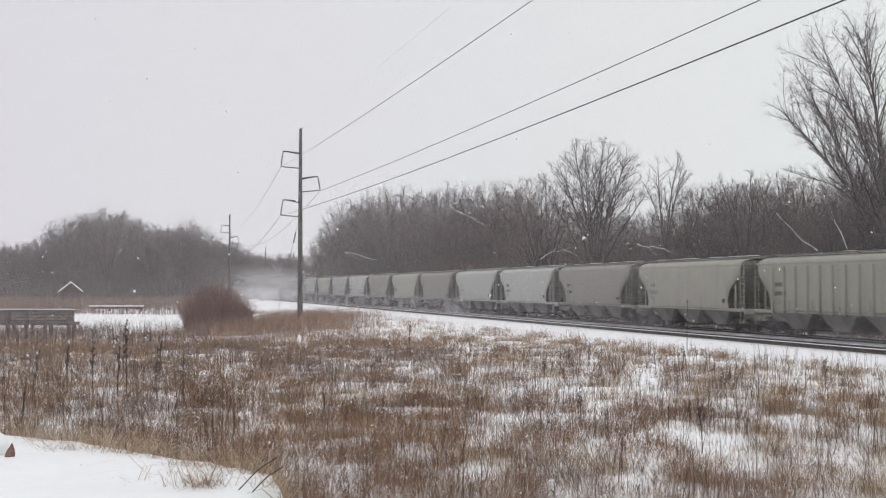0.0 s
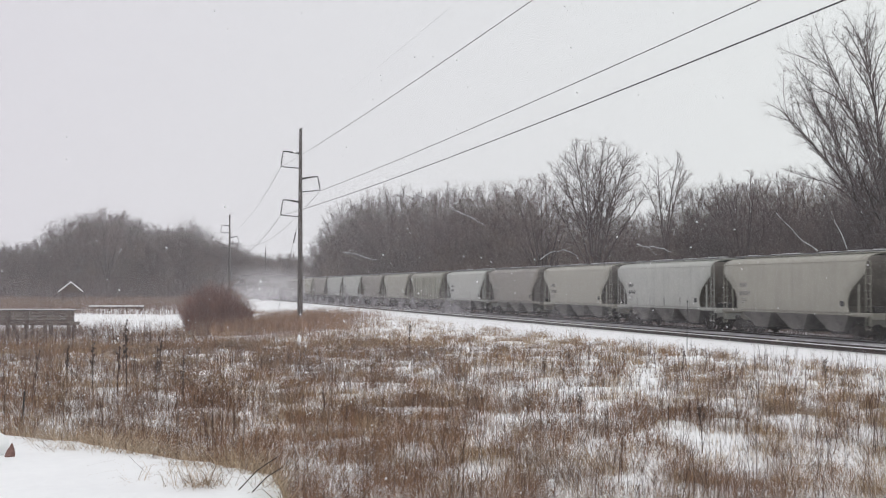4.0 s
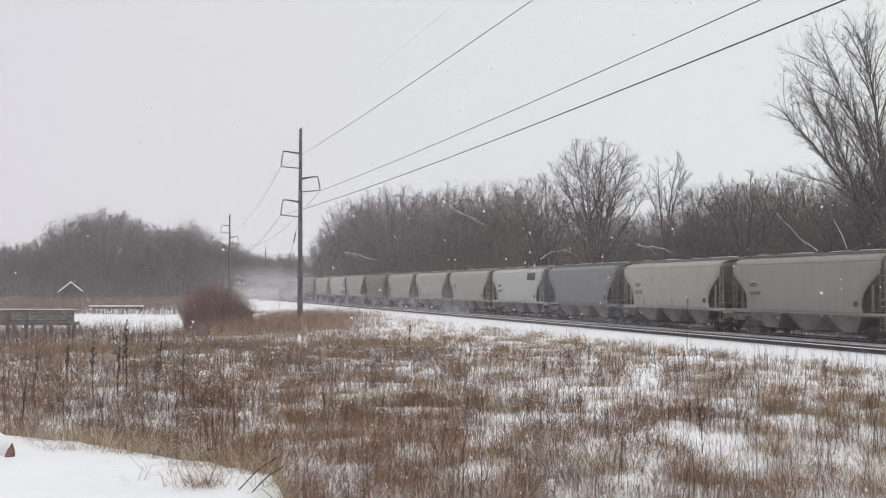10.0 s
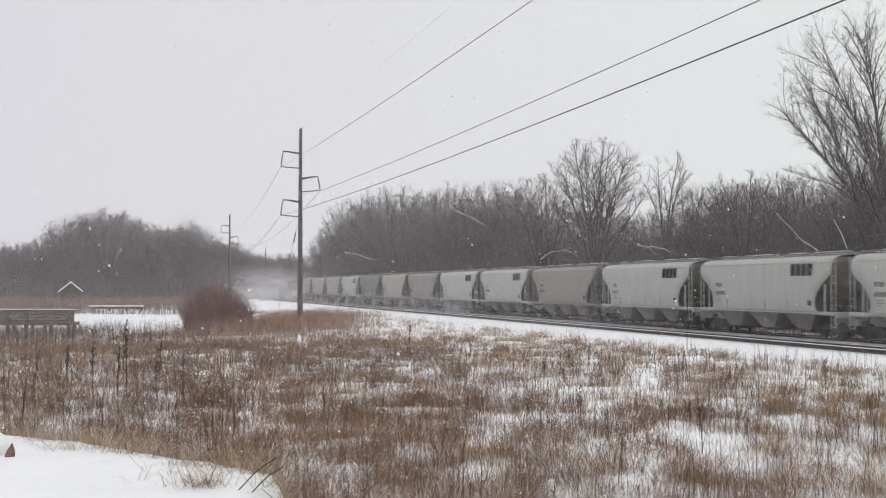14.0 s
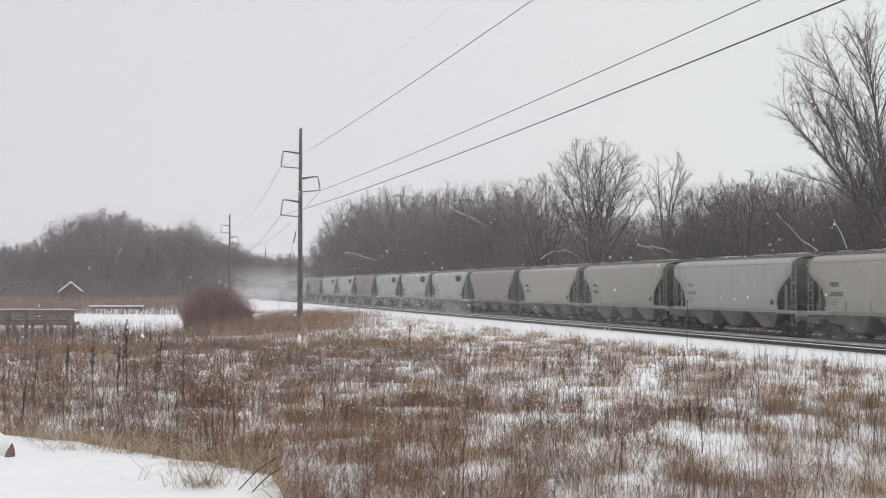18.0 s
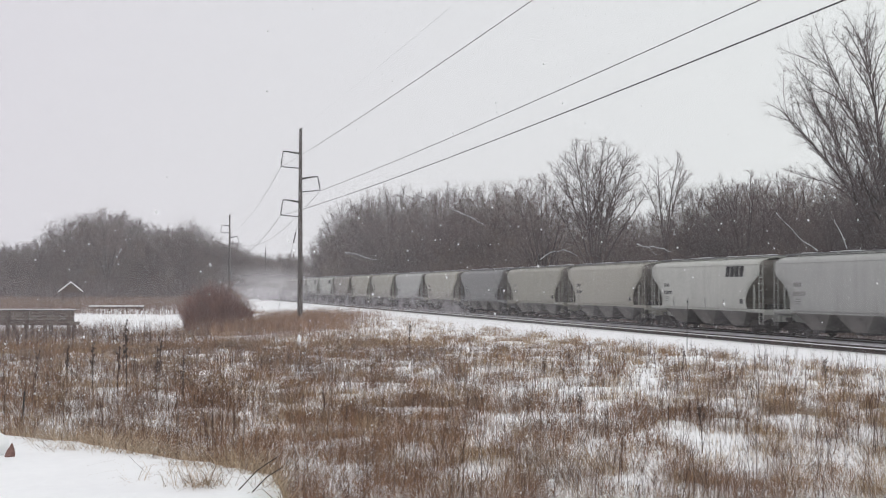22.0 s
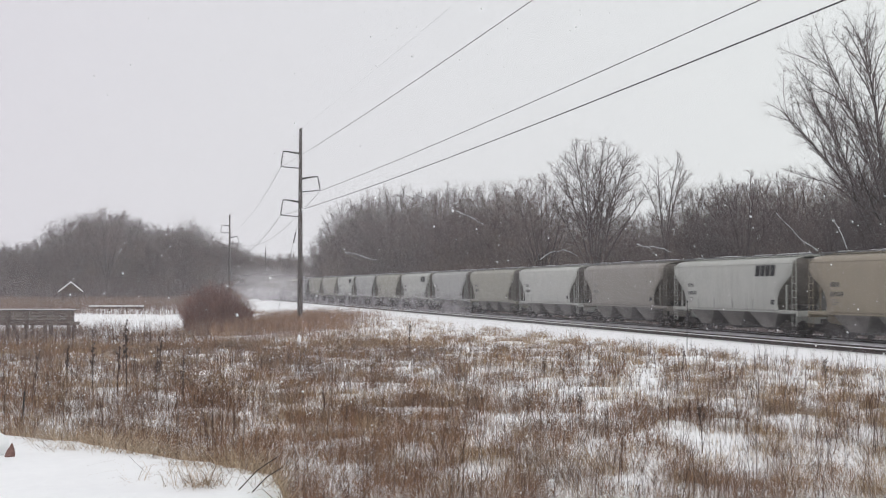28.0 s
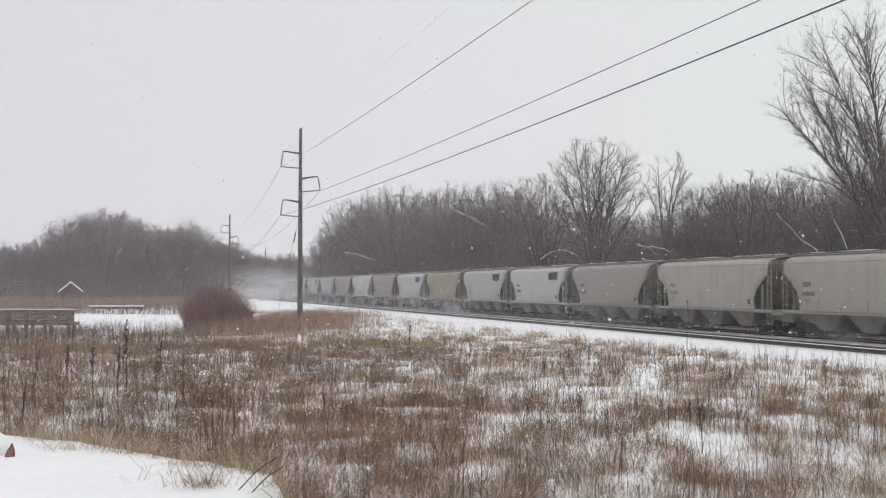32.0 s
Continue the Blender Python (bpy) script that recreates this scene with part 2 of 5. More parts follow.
def blades(base, height, azimuth, lean, width, droop=0.0):
    """Vertices and faces of thin bent blades, all at once."""
    n = len(base)
    face = np.random.rand(n) * 2 * np.pi
    side = np.c_[np.cos(face), np.sin(face), np.zeros(n)] * (width / 2)[:, None]
    out = np.c_[np.cos(azimuth), np.sin(azimuth), np.zeros(n)]
    mid = base + out * (lean * height * 0.35)[:, None] + np.c_[np.zeros((n, 2)), height * 0.6]
    tip = base + out * (lean * height)[:, None] + np.c_[np.zeros((n, 2)), height * (1 - droop * lean)]
    v = np.stack([base - side, base + side, mid - side * 0.8, mid + side * 0.8, tip - side * 0.3, tip + side * 0.3], 1).reshape(-1, 3)
    k = (np.arange(n) * 6)[:, None]
    q = np.concatenate([k + [0, 1, 3, 2], k + [2, 3, 5, 4]])
    return v, q


def twiglets(base, length, azimuth, slope, width):
    """Vertices and faces of short straight side twigs."""
    n = len(base)
    face = np.random.rand(n) * 2 * np.pi
    side = np.c_[np.cos(face), np.sin(face), np.zeros(n)] * (width / 2)[:, None]
    run = np.c_[np.cos(azimuth) * np.cos(slope), np.sin(azimuth) * np.cos(slope), np.sin(slope)] * length[:, None]
    v = np.stack([base - side, base + side, base + run - side * 0.4, base + run + side * 0.4], 1).reshape(-1, 3)
    return v, (np.arange(n) * 4)[:, None] + np.array([0, 1, 3, 2])


def stuff(name, pieces, mat, label):
    vs, qs, off = [], [], 0
    for v, q in pieces:
        vs.append(v)
        qs.append(q + off)
        off += len(v)
    ob = new(name, array_mesh(name, np.concatenate(vs), np.concatenate(qs), [], mat))
    return tagged(ob, label, name.replace("_", " "), kind="stuff")


# ================= ground, railway =================
def build_ground():
    def steps(lo, hi, fine_lo, fine_hi, fine):
        a = list(np.arange(fine_lo, fine_hi, fine))
        g, v = fine, fine_hi
        while v < hi:
            a.append(v)
            g *= 1.22
            v += g
        a.append(hi)
        g, v = fine, fine_lo - fine
        left = []
        while v > lo:
            left.append(v)
            g *= 1.22
            v -= g
        left.append(lo)
        return left[::-1] + a
    xs = steps(-3000, 3000, -34, 36, 0.36)
    ys = steps(-1500, 4500, -6, 100, 0.45)
    verts = np.array([(x, y, ground_z(x, y)) for y in ys for x in xs])
    w = len(xs)
    i = np.arange(len(ys) - 1)[:, None] * w + np.arange(w - 1)[None]
    i = i.reshape(-1, 1)
    quads = np.concatenate([i, i + 1, i + w + 1, i + w], 1)
    me = array_mesh("ground", verts, quads, [], snow)
    for p in me.polygons:
        p.use_smooth = True
    tagged(new("ground", me), "snow-covered open field with low drifts", "snow ground", kind="structure")


def strip(name, profile, d0, mat, s_list, label="", category=""):
    """A cross-section (across, height) drawn along the railway."""
    verts, quads = [], []
    for s in s_list:
        for a, z in profile:
            x, y, _ = on_line(s, d0 + a)
            verts.append((x, y, z))
    w = len(profile)
    for j in range(len(s_list) - 1):
        for k in range(w - 1):
            quads.append((j * w + k, j * w + k + 1, (j + 1) * w + k + 1, (j + 1) * w + k))
    ob = new(name, array_mesh(name, np.array(verts), np.array(quads), [], mat))
    return tagged(ob, label, category, kind="structure")


def build_railway():
    along = list(np.arange(-760, 320, 20.0)) + list(np.arange(320, 1300, 12.0))
    mid = (D_NEAR + D_TRAIN) / 2
    half = (D_TRAIN - D_NEAR) / 2
    strip("trackbed", [(-half - 0.9, 0.3), (-half + 0.84, 0.38), (-half + 1.05, 0.47), (0.0, 0.44), (half - 0.92, 0.48), (half - 0.82, 0.40), (half + 0.82, 0.40), (half + 0.92, 0.47), (half + 1.75, 0.36), (half + 3.4, -0.25)], mid, bed, along, "grey ballast trackbed dusted with blown snow", "track bed")
    strip("snow_shoulder", [(-4.2, -0.12), (-2.9, 0.08), (-1.6, 0.28), (-0.84, 0.36), (-0.84, 0.2)], D_NEAR, snow, along, "smooth snow drifted against the near rail", "snow bank")
    fill = [(-0.66, 0.34), (-0.6, 0.465), (0.0, 0.49), (0.6, 0.48), (0.66, 0.34)]
    strip("snow_between_rails", fill, D_NEAR, snow, along, "strip of packed snow between the rails", "snow strip")
    strip("dirty_snow_between_rails", fill, D_TRAIN, bed, along, "grey wind-packed snow and ballast between rails", "snow strip")
    for d in (D_NEAR, D_TRAIN):
        for side in (-0.755, 0.755):
            prof = [(-0.075, 0.37), (-0.075, 0.39), (-0.012, 0.40), (-0.012, 0.50), (-0.036, 0.515), (-0.036, RAIL_Z), (0.036, RAIL_Z), (0.036, 0.515), (0.012, 0.50), (0.012, 0.40), (0.075, 0.39), (0.075, 0.37)]
            strip("rail", prof, d + side, steel, along, "dark steel rail spiked to wooden ties", "rail")
    bm = bmesh.new()
    for s in np.arange(20, 130, 0.55):
        x, y, h = on_line(s, D_TRAIN)
        bmesh.ops.create_cube(bm, size=1, matrix=pose(x, y, 0.345, 0, 0, h) @ Matrix.Diagonal((0.23, 2.6, 0.06, 1)))
    ties = part("railway_ties", bm, tie_wood)
    tagged(ties, "dark wooden railway ties half buried in snow", "railway ties", kind="stuff")


# ================= covered hopper cars =================


def edge_x(z):
    """How far the side sheet reaches from the car's middle at a height: cut back in a curve below."""
    zs = [1.38, 1.5, 1.75, 2.1, 2.5, 2.8, 3.0, 3.2, 3.4, 3.6, 4.2]
    xs = [6.28, 6.2, 6.1, 6.14, 6.38, 6.72, 7.02, 7.36, 7.66, 7.8, 7.84]
    return float(np.interp(z, zs, xs))


SECTION = [(1.55, 1.38), (1.57, 1.5), (1.59, 1.75), (1.60, 2.1), (1.60, 2.5), (1.60, 2.8), (1.60, 3.0), (1.60, 3.2), (1.60, 3.4), (1.60, 3.6), (1.59, 3.85), (1.56, 4.05), (1.47, 4.22), (1.28, 4.34), (0.92, 4.43), (0.45, 4.48), (0.0, 4.49)]


def ribbed_edge(z):
    return float(np.interp(z, [1.38, 2.0, 2.3, 3.5, 4.2], [6.2, 6.2, 6.3, 7.5, 7.6]))


def hull(ribbed=False):
    bm = bmesh.new()
    full = [(y, z) for y, z in SECTION] + [(-y, z) for y, z in SECTION[-2::-1]]
    n = 15
    grid = []
    for y, z in full:
        e = edge_x(z) if not ribbed else ribbed_edge(z)
        grid.append([bm.verts.new((e * (2 * i / (n - 1) - 1), y, z)) for i in range(n)])
    for a, b in zip(grid, grid[1:]):
        for i in range(n - 1):
            f = bm.faces.new((a[i], a[i + 1], b[i + 1], b[i]))
            f.smooth = True
    bmesh.ops.recalc_face_normals(bm, faces=bm.faces)
    bmesh.ops.solidify(bm, geom=list(bm.faces), thickness=0.03)
    return bm


def slope_sheet(sign, ribbed):
    """The sloping end of the hopper, set back inside the curved edge of the sides."""
    bm = bmesh.new()
    rows = []
    for y, z in SECTION[:-3]:
        e = ribbed_edge(z) if ribbed else edge_x(z)
        back = 0.06 + 0.55 * smooth(4.1, 3.3, z) if z > 3.0 else 0.61 + 0.35 * (3.0 - z)
        rows.append([bm.verts.new((sign * (e - back), k * (y - 0.04), z)) for k in (1, 0.5, 0, -0.5, -1)])
    for a, b in zip(rows, rows[1:]):
        for k in range(4):
            bm.faces.new((a[k], a[k + 1], b[k + 1], b[k]))
    bmesh.ops.recalc_face_normals(bm, faces=bm.faces)
    bmesh.ops.solidify(bm, geom=list(bm.faces), thickness=0.02)
    return bm


def bay():
    bm = bmesh.new()
    top = [bm.verts.new(p) for p in ((-2.02, 1.46, 1.5), (2.02, 1.46, 1.5), (2.02, -1.46, 1.5), (-2.02, -1.46, 1.5))]
    low = [bm.verts.new(p) for p in ((-0.7, 1.05, 0.42), (0.7, 1.05, 0.42), (0.7, -1.05, 0.42), (-0.7, -1.05, 0.42))]
    for i in range(4):
        bm.faces.new((top[i], top[(i + 1) % 4], low[(i + 1) % 4], low[i]))
    bm.faces.new(low)
    bm.faces.new(top[::-1])
    bmesh.ops.recalc_face_normals(bm, faces=bm.faces)
    return bm


def wheel():
    bm = bmesh.new()
    prof = [(0.0, 0.10), (0.10, 0.10), (0.13, 0.05), (0.34, 0.035), (0.37, 0.07), (0.42, 0.06), (0.425, -0.05), (0.455, -0.07), (0.45, -0.09), (0.36, -0.08), (0.1, -0.06), (0.0, -0.06)]
    n = 18
    rings = []
    for r, y in prof:
        rings.append([bm.verts.new((r * math.cos(2 * math.pi * k / n), y, r * math.sin(2 * math.pi * k / n))) for k in range(n)])
    for a, b in zip(rings, rings[1:]):
        for k in range(n):
            bm.faces.new((a[k], a[(k + 1) % n], b[(k + 1) % n], b[k]))
    bmesh.ops.remove_doubles(bm, verts=bm.verts, dist=0.0005)
    bmesh.ops.recalc_face_normals(bm, faces=bm.faces)
    return bm


def side_frame():
    bm = bmesh.new()
    outline = [(-1.15, 0.52), (-1.12, 0.36), (-0.72, 0.34), (-0.45, 0.16), (0.45, 0.16), (0.72, 0.34), (1.12, 0.36), (1.15, 0.52), (0.8, 0.66), (0.4, 0.78), (-0.4, 0.78), (-0.8, 0.66)]
    vs = [bm.verts.new((x, 0.06, z)) for x, z in outline]
    f = bm.faces.new(vs)
    r = bmesh.ops.extrude_face_region(bm, geom=[f])
    bmesh.ops.translate(bm, verts=[v for v in r["geom"] if isinstance(v, bmesh.types.BMVert)], vec=(0, -0.14, 0))
    for x in (-0.89, 0.89):
        box(bm, x - 0.14, x + 0.14, -0.1, 0.12, 0.33, 0.56, 0.03)
    for x in (-0.16, 0.0, 0.16):
        tube(bm, [(x, 0.1, 0.22), (x, 0.1, 0.52)], [0.06, 0.06], 6)
    bmesh.ops.recalc_face_normals(bm, faces=bm.faces)
    return bm


def ladder():
    bm = bmesh.new()
    for x in (-0.22, 0.22):
        tube(bm, [(x, 0, 0.55), (x, 0, 4.25)], [0.024, 0.024], 5)
    for k in range(10):
        z = 0.65 + k * 0.38
        tube(bm, [(-0.22, 0, z), (0.22, 0, z)], [0.013, 0.013], 4)
    return bm


def roof_walk():
    bm = bmesh.new()
    for y in (-0.62, 0.62):
        box(bm, -8.1, 8.1, y - 0.24, y + 0.24, 4.60, 4.62)
    for k in range(12):
        x = -7.7 + k * 15.4 / 11
        box(bm, x - 0.03, x + 0.03, -0.86, 0.86, 4.55, 4.60)
        for y in (-0.8, 0.8):
            box(bm, x - 0.03, x + 0.03, y - 0.02, y + 0.02, 4.38, 4.55)
    return bm


def hatch():
    return boxes((-3.6, 3.6, -0.27, 0.27, 4.46, 4.58, 0.05), (-2.0, -1.93, -0.3, 0.3, 4.55, 4.61), (1.93, 2.0, -0.3, 0.3, 4.55, 4.61))


def roof_snow(seed):
    rnd = random.Random(seed)
    bm = bmesh.new()
    x = -7.9
    while x < 7.6:
        w = rnd.uniform(0.3, 1.8)
        if rnd.random() < 0.4:
            y = rnd.choice((-0.62, 0.62))
            box(bm, x, min(x + w, 8.0), y - 0.22, y + 0.22, 4.62, 4.62 + rnd.uniform(0.02, 0.05), 0.01)
        x += w + rnd.uniform(0.1, 0.6)
    return bm


def plain_logo():
    """The lessor's mark as four slanted solid blocks."""
    bm = bmesh.new()
    for k in range(4):
        x0 = -1.2 + k * 0.6
        p = [(x0, 0), (x0 + 0.53, 0), (x0 + 0.68, 0.64), (x0 + 0.15, 0.64)]
        bm.faces.new([bm.verts.new((-x, 0, z)) for x, z in p])
    bmesh.ops.solidify(bm, geom=list(bm.faces), thickness=0.006)
    return bm


def bars(widths, h, gap):
    bm = bmesh.new()
    z = 0
    for row in widths:
        x = 0.0
        for w in row:
            box(bm, -x - w, -x, -0.003, 0.003, z - h, z)
            x += w + 0.09
        z -= h + gap
    return bm


def build_car(ribbed):
    """A covered hopper; x forward, y to its left, origin on the rail under its middle."""
    car = empty("covered_hopper_car")
    part("body", hull(ribbed), beige, car)
    sill = part("side_sill", boxes((-8.15, 8.15, 1.40, 1.535, 1.30, 1.44, 0.015)), beige, car)
    share("side_sill", sill, car, pose(0, 0, 0, 0, 0, 180))
    eave = part("eave_rail", boxes((-7.8, 7.8, 1.545, 1.585, 4.04, 4.10, 0.01)), beige, car)
    share("eave_rail", eave, car, pose(0, 0, 0, 0, 0, 180))
    # end sheets take the darkened colour in place of the car's paint
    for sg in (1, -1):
        part("slope_sheet", slope_sheet(sg, ribbed), shade_steel, car, "sloping end sheet coloured dark for shade")
    b = part("hopper_bay", bay(), bay_steel, car, "sloping hopper bay coloured dark for shade and grime")
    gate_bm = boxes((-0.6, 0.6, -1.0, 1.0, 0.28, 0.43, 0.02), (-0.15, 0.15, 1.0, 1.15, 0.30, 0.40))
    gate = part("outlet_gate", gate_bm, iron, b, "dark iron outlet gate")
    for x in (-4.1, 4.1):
        c = share("hopper_bay", b, car, pose(x, 0, 0), "sloping hopper bay coloured dark for shade and grime")
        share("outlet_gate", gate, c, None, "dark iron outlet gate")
    end = boxes((6.0, 8.2, -1.42, 1.42, 1.24, 1.36, 0.02), (8.08, 8.24, -1.5, 1.5, 1.12, 1.44, 0.02), (5.9, 8.2, -0.3, 0.3, 0.72, 1.24))
    e = part("end_platform", end, beige, car)
    share("end_platform", e, car, pose(0, 0, 0, 0, 0, 180))
    ld = part("ladder", ladder(), beige, car)
    ld.matrix_basis = pose(7.86, 1.5, 0)
    for x, y in ((-7.86, 1.5), (7.86, -1.5), (-7.86, -1.5)):
        share("ladder", ld, car, pose(x, y, 0))
    post = part("corner_post", boxes((-0.03, 0.03, -0.04, 0.04, 1.9, 4.0, 0.008)), beige, car)
    post.matrix_basis = pose(6.95, 1.46, 0)
    post.scale = (1, 1, 0.72)
    for x, y in ((-6.95, 1.46), (6.95, -1.46), (-6.95, -1.46)):
        o = share("corner_post", post, car, pose(x, y, 0))
        o.scale = (1, 1, 0.72)
    part("running_board", roof_walk(), grate_mat, car, "galvanised steel roof walkway")
    h = part("roof_hatch", hatch(), beige, car)
    h.matrix_basis = pose(-4.1, 0, 0)
    share("roof_hatch", h, car, pose(4.1, 0, 0))
    part("roof_snow", roof_snow(4 + ribbed), snow, car, "thin snow lying on the roof walkway")
    coup = part("coupler", boxes((8.2, 8.66, -0.11, 0.11, 0.74, 0.98, 0.03), (8.58, 8.79, -0.18, 0.18, 0.70, 1.0, 0.03)), iron, car, "cast knuckle coupler")
    share("coupler", coup, car, pose(0, 0, 0, 0, 0, 180), "cast knuckle coupler")
    truck = None
    for x in (6.55, -6.55):
        if truck is None:
            truck = part("bogie", boxes((-0.2, 0.2, -1.0, 1.0, 0.42, 0.72, 0.03), (-0.95, -0.83, -1.0, 1.0, 0.36, 0.48), (0.83, 0.95, -1.0, 1.0, 0.36, 0.48)), truck_mat, car, "dark cast iron freight bogie")
            sf = part("side_frame", side_frame(), truck_mat, truck)
            sf.matrix_basis = pose(0, 1.0, 0)
            share("side_frame", sf, truck, pose(0, -1.0, 0, 0, 0, 180))
            w = part("wheel", wheel(), wheel_mat, truck)
            w.matrix_basis = pose(0.89, 0.76, 0.43)
            for wx, wy, rz in ((-0.89, 0.76, 0), (0.89, -0.76, 180), (-0.89, -0.76, 180)):
                share("wheel", w, truck, pose(wx, wy, 0.43, 0, 0, rz))
            truck.matrix_basis = pose(x, 0, 0)
        else:
            copy_thing(truck, pose(x, 0, 0, 0, 0, 180))
    part("brake_tank", tube(bmesh.new(), [(-6.6, -0.5, 1.55), (-6.6, 0.5, 1.55)], [0.22, 0.22], 10), iron, car, "dark brake reservoir on the end platform")
    if ribbed:
        rb = part("side_post", boxes((-0.05, 0.05, 1.58, 1.70, 1.24, 3.9, 0.02)), beige, car)
        rb.matrix_basis = pose(-5.85, 0, 0)
        for k in range(1, 11):
            share("side_post", rb, car, pose(-5.85 + k * 1.17, 0, 0))
        for k in range(11):
            share("side_post", rb, car, pose(-5.85 + k * 1.17, 0, 0, 0, 0, 180))
        part("round_emblem", tube(bmesh.new(), [(-6.3, 1.60, 3.5), (-6.3, 1.615, 3.5)], [0.3, 0.3], 16), grey_white, car, "pale round emblem")
    pl = part("tally_plate", boxes((-0.2, 0.2, 1.60, 1.612, 1.55, 1.82)), mark_mat, car, "small black stencil panel")
    pl.matrix_basis = pose(-5.6, 0, 0.2)
    m1 = part("reporting_mark", bars([[0.14, 0.14, 0.14, 0.14], [0.13, 0.13, 0.13, 0.13, 0.13, 0.13]], 0.24, 0.26), mark_mat, car, "black reporting mark, two lines of bars")
    m1.matrix_basis = pose(5.7, 1.607, 3.0)
    m2 = part("data_stencil", bars([[0.5], [0.62], [0.4]], 0.045, 0.08), faint_mark, car, "small stencilled data lines")
    m2.matrix_basis = pose(5.5, 1.607, 2.1)
    stripe = part("reflector_strip", boxes((-0.02, 0.02, 1.585, 1.60, 1.5, 2.05)), mark_mat, car)
    stripe.matrix_basis = pose(-3.2, 0, 0)
    for x in (-0.6, 1.9, 4.2):
        share("reflector_strip", stripe, car, pose(x, 0, 0))
    if ribbed:
        done = set()
        for o in car.children:
            o.location.x *= LONGER
            if o.data.name not in done and not o.name.startswith(("bogie", "ladder", "side_post", "tally", "reporting", "data", "reflector")):
                done.add(o.data.name)
                o.data.transform(Matrix.Diagonal((LONGER, 1, 1, 1)))
    return car


def repaint(car, mat, logo, worn, plain):
    for o in (car, *car.children):
        if o.data and o.data.materials[0] == beige:
            o.material_slots[0].link = "OBJECT"
            o.material_slots[0].material = mat
    for o in list(car.children):
        if plain and o.name.startswith("reflector_strip"):
            bpy.data.objects.remove(o)
        elif worn and o.name.startswith("reporting_mark"):
            o.material_slots[0].link = "OBJECT"
            o.material_slots[0].material = faint_mark
    if logo:
        lg = new("lessor_logo", LOGO.data)
        lg.parent = car
        lg.matrix_basis = pose(-4.7, 1.606, 3.36)
        tagged(lg, "plain black block logo")


PITCH, LONGER = 17.525, 1.0836       # from coupler to coupler; the ribbed car is longer by this much
FIRST_GAP = 140.15                   # where the sixth gap between cars stands along the line at the start


def travelled(t):
    """How far the train has come at a time: it slows a little."""
    return 23.32 * t - 0.01182 * t * t


# one letter a car, in the order in which they pass: white, pale grey, beige, tan, olive, slate, brown, ochre; capitals bear the logo
ORDER = "tbtgbgwtbtwwtbRwtbwbnbbbWsbtWWtWWWtbbgbsobWgoWgowtWhGWtbbt"
WORDS = {"w": (white_paint, "white"), "g": (grey_white, "pale grey"), "b": (beige, "pale beige"), "t": (tan, "tan"), "o": (olive, "olive-beige"), "s": (slate, "slate-grey"), "n": (brown, "rusty brown"), "h": (ochre, "ochre-tan"), "r": (olive, "grey-beige")}
CARS = []
LOGO = None


def build_train():
    global LOGO
    LOGO = part("lessor_logo", plain_logo(), mark_mat)
    smooth_car, ribbed_car = build_car(False), build_car(True)
    rear = FIRST_GAP + 10 * PITCH
    for k, ch in enumerate(ORDER):
        ribbed = ch == "R"
        mat, word = WORDS[ch.lower()]
        src = ribbed_car if ribbed else smooth_car
        car = copy_thing(src, Matrix())
        logo = ch.isupper() and not ribbed
        repaint(car, mat, logo, k % 3 == 1, k % 2 == 1 and not logo)
        tagged(car, word + " covered hopper railcar " + ("with ribbed sides" if ribbed else "with plain black logo" if logo else "with curved plain sides") + " on far track", "railcar", "cars of the freight train")
        length = PITCH * (LONGER if ribbed else 1)
        CARS.append((car, rear - length / 2))
        rear -= length
    for src in (smooth_car, ribbed_car):
        for o in (*src.children_recursive, src):
            bpy.data.objects.remove(o)
    bpy.data.objects.remove(LOGO)


# ================= trees =================
def hull_radius(z, base, height, width, waist):
    """How far a crown reaches from its axis at a height: a vase below its waist, a dome above."""
    u = (z - base) / (height - base)
    low = width * (0.28 + 0.72 * np.clip(u / waist, 0, 1) ** 0.8)
    dome = width * np.sqrt(np.clip(1 - ((u - waist) / (1 - waist)) ** 2, 0, 1))
    return np.where(u < waist, np.where(u < 0, width * 0.28, low), dome)


def along(lines, idx, t):
    """Places, tangents on polylines (count, points, 3) at shares t of their length."""
    k = lines.shape[1]
    f = np.clip(t * (k - 1), 0, k - 1.001)
    i = f.astype(int)
    p, q = lines[idx, i], lines[idx, i + 1]
    d = q - p
    d /= np.linalg.norm(d, axis=1)[:, None] + 1e-9
    return p + (q - p) * (f - i)[:, None], d


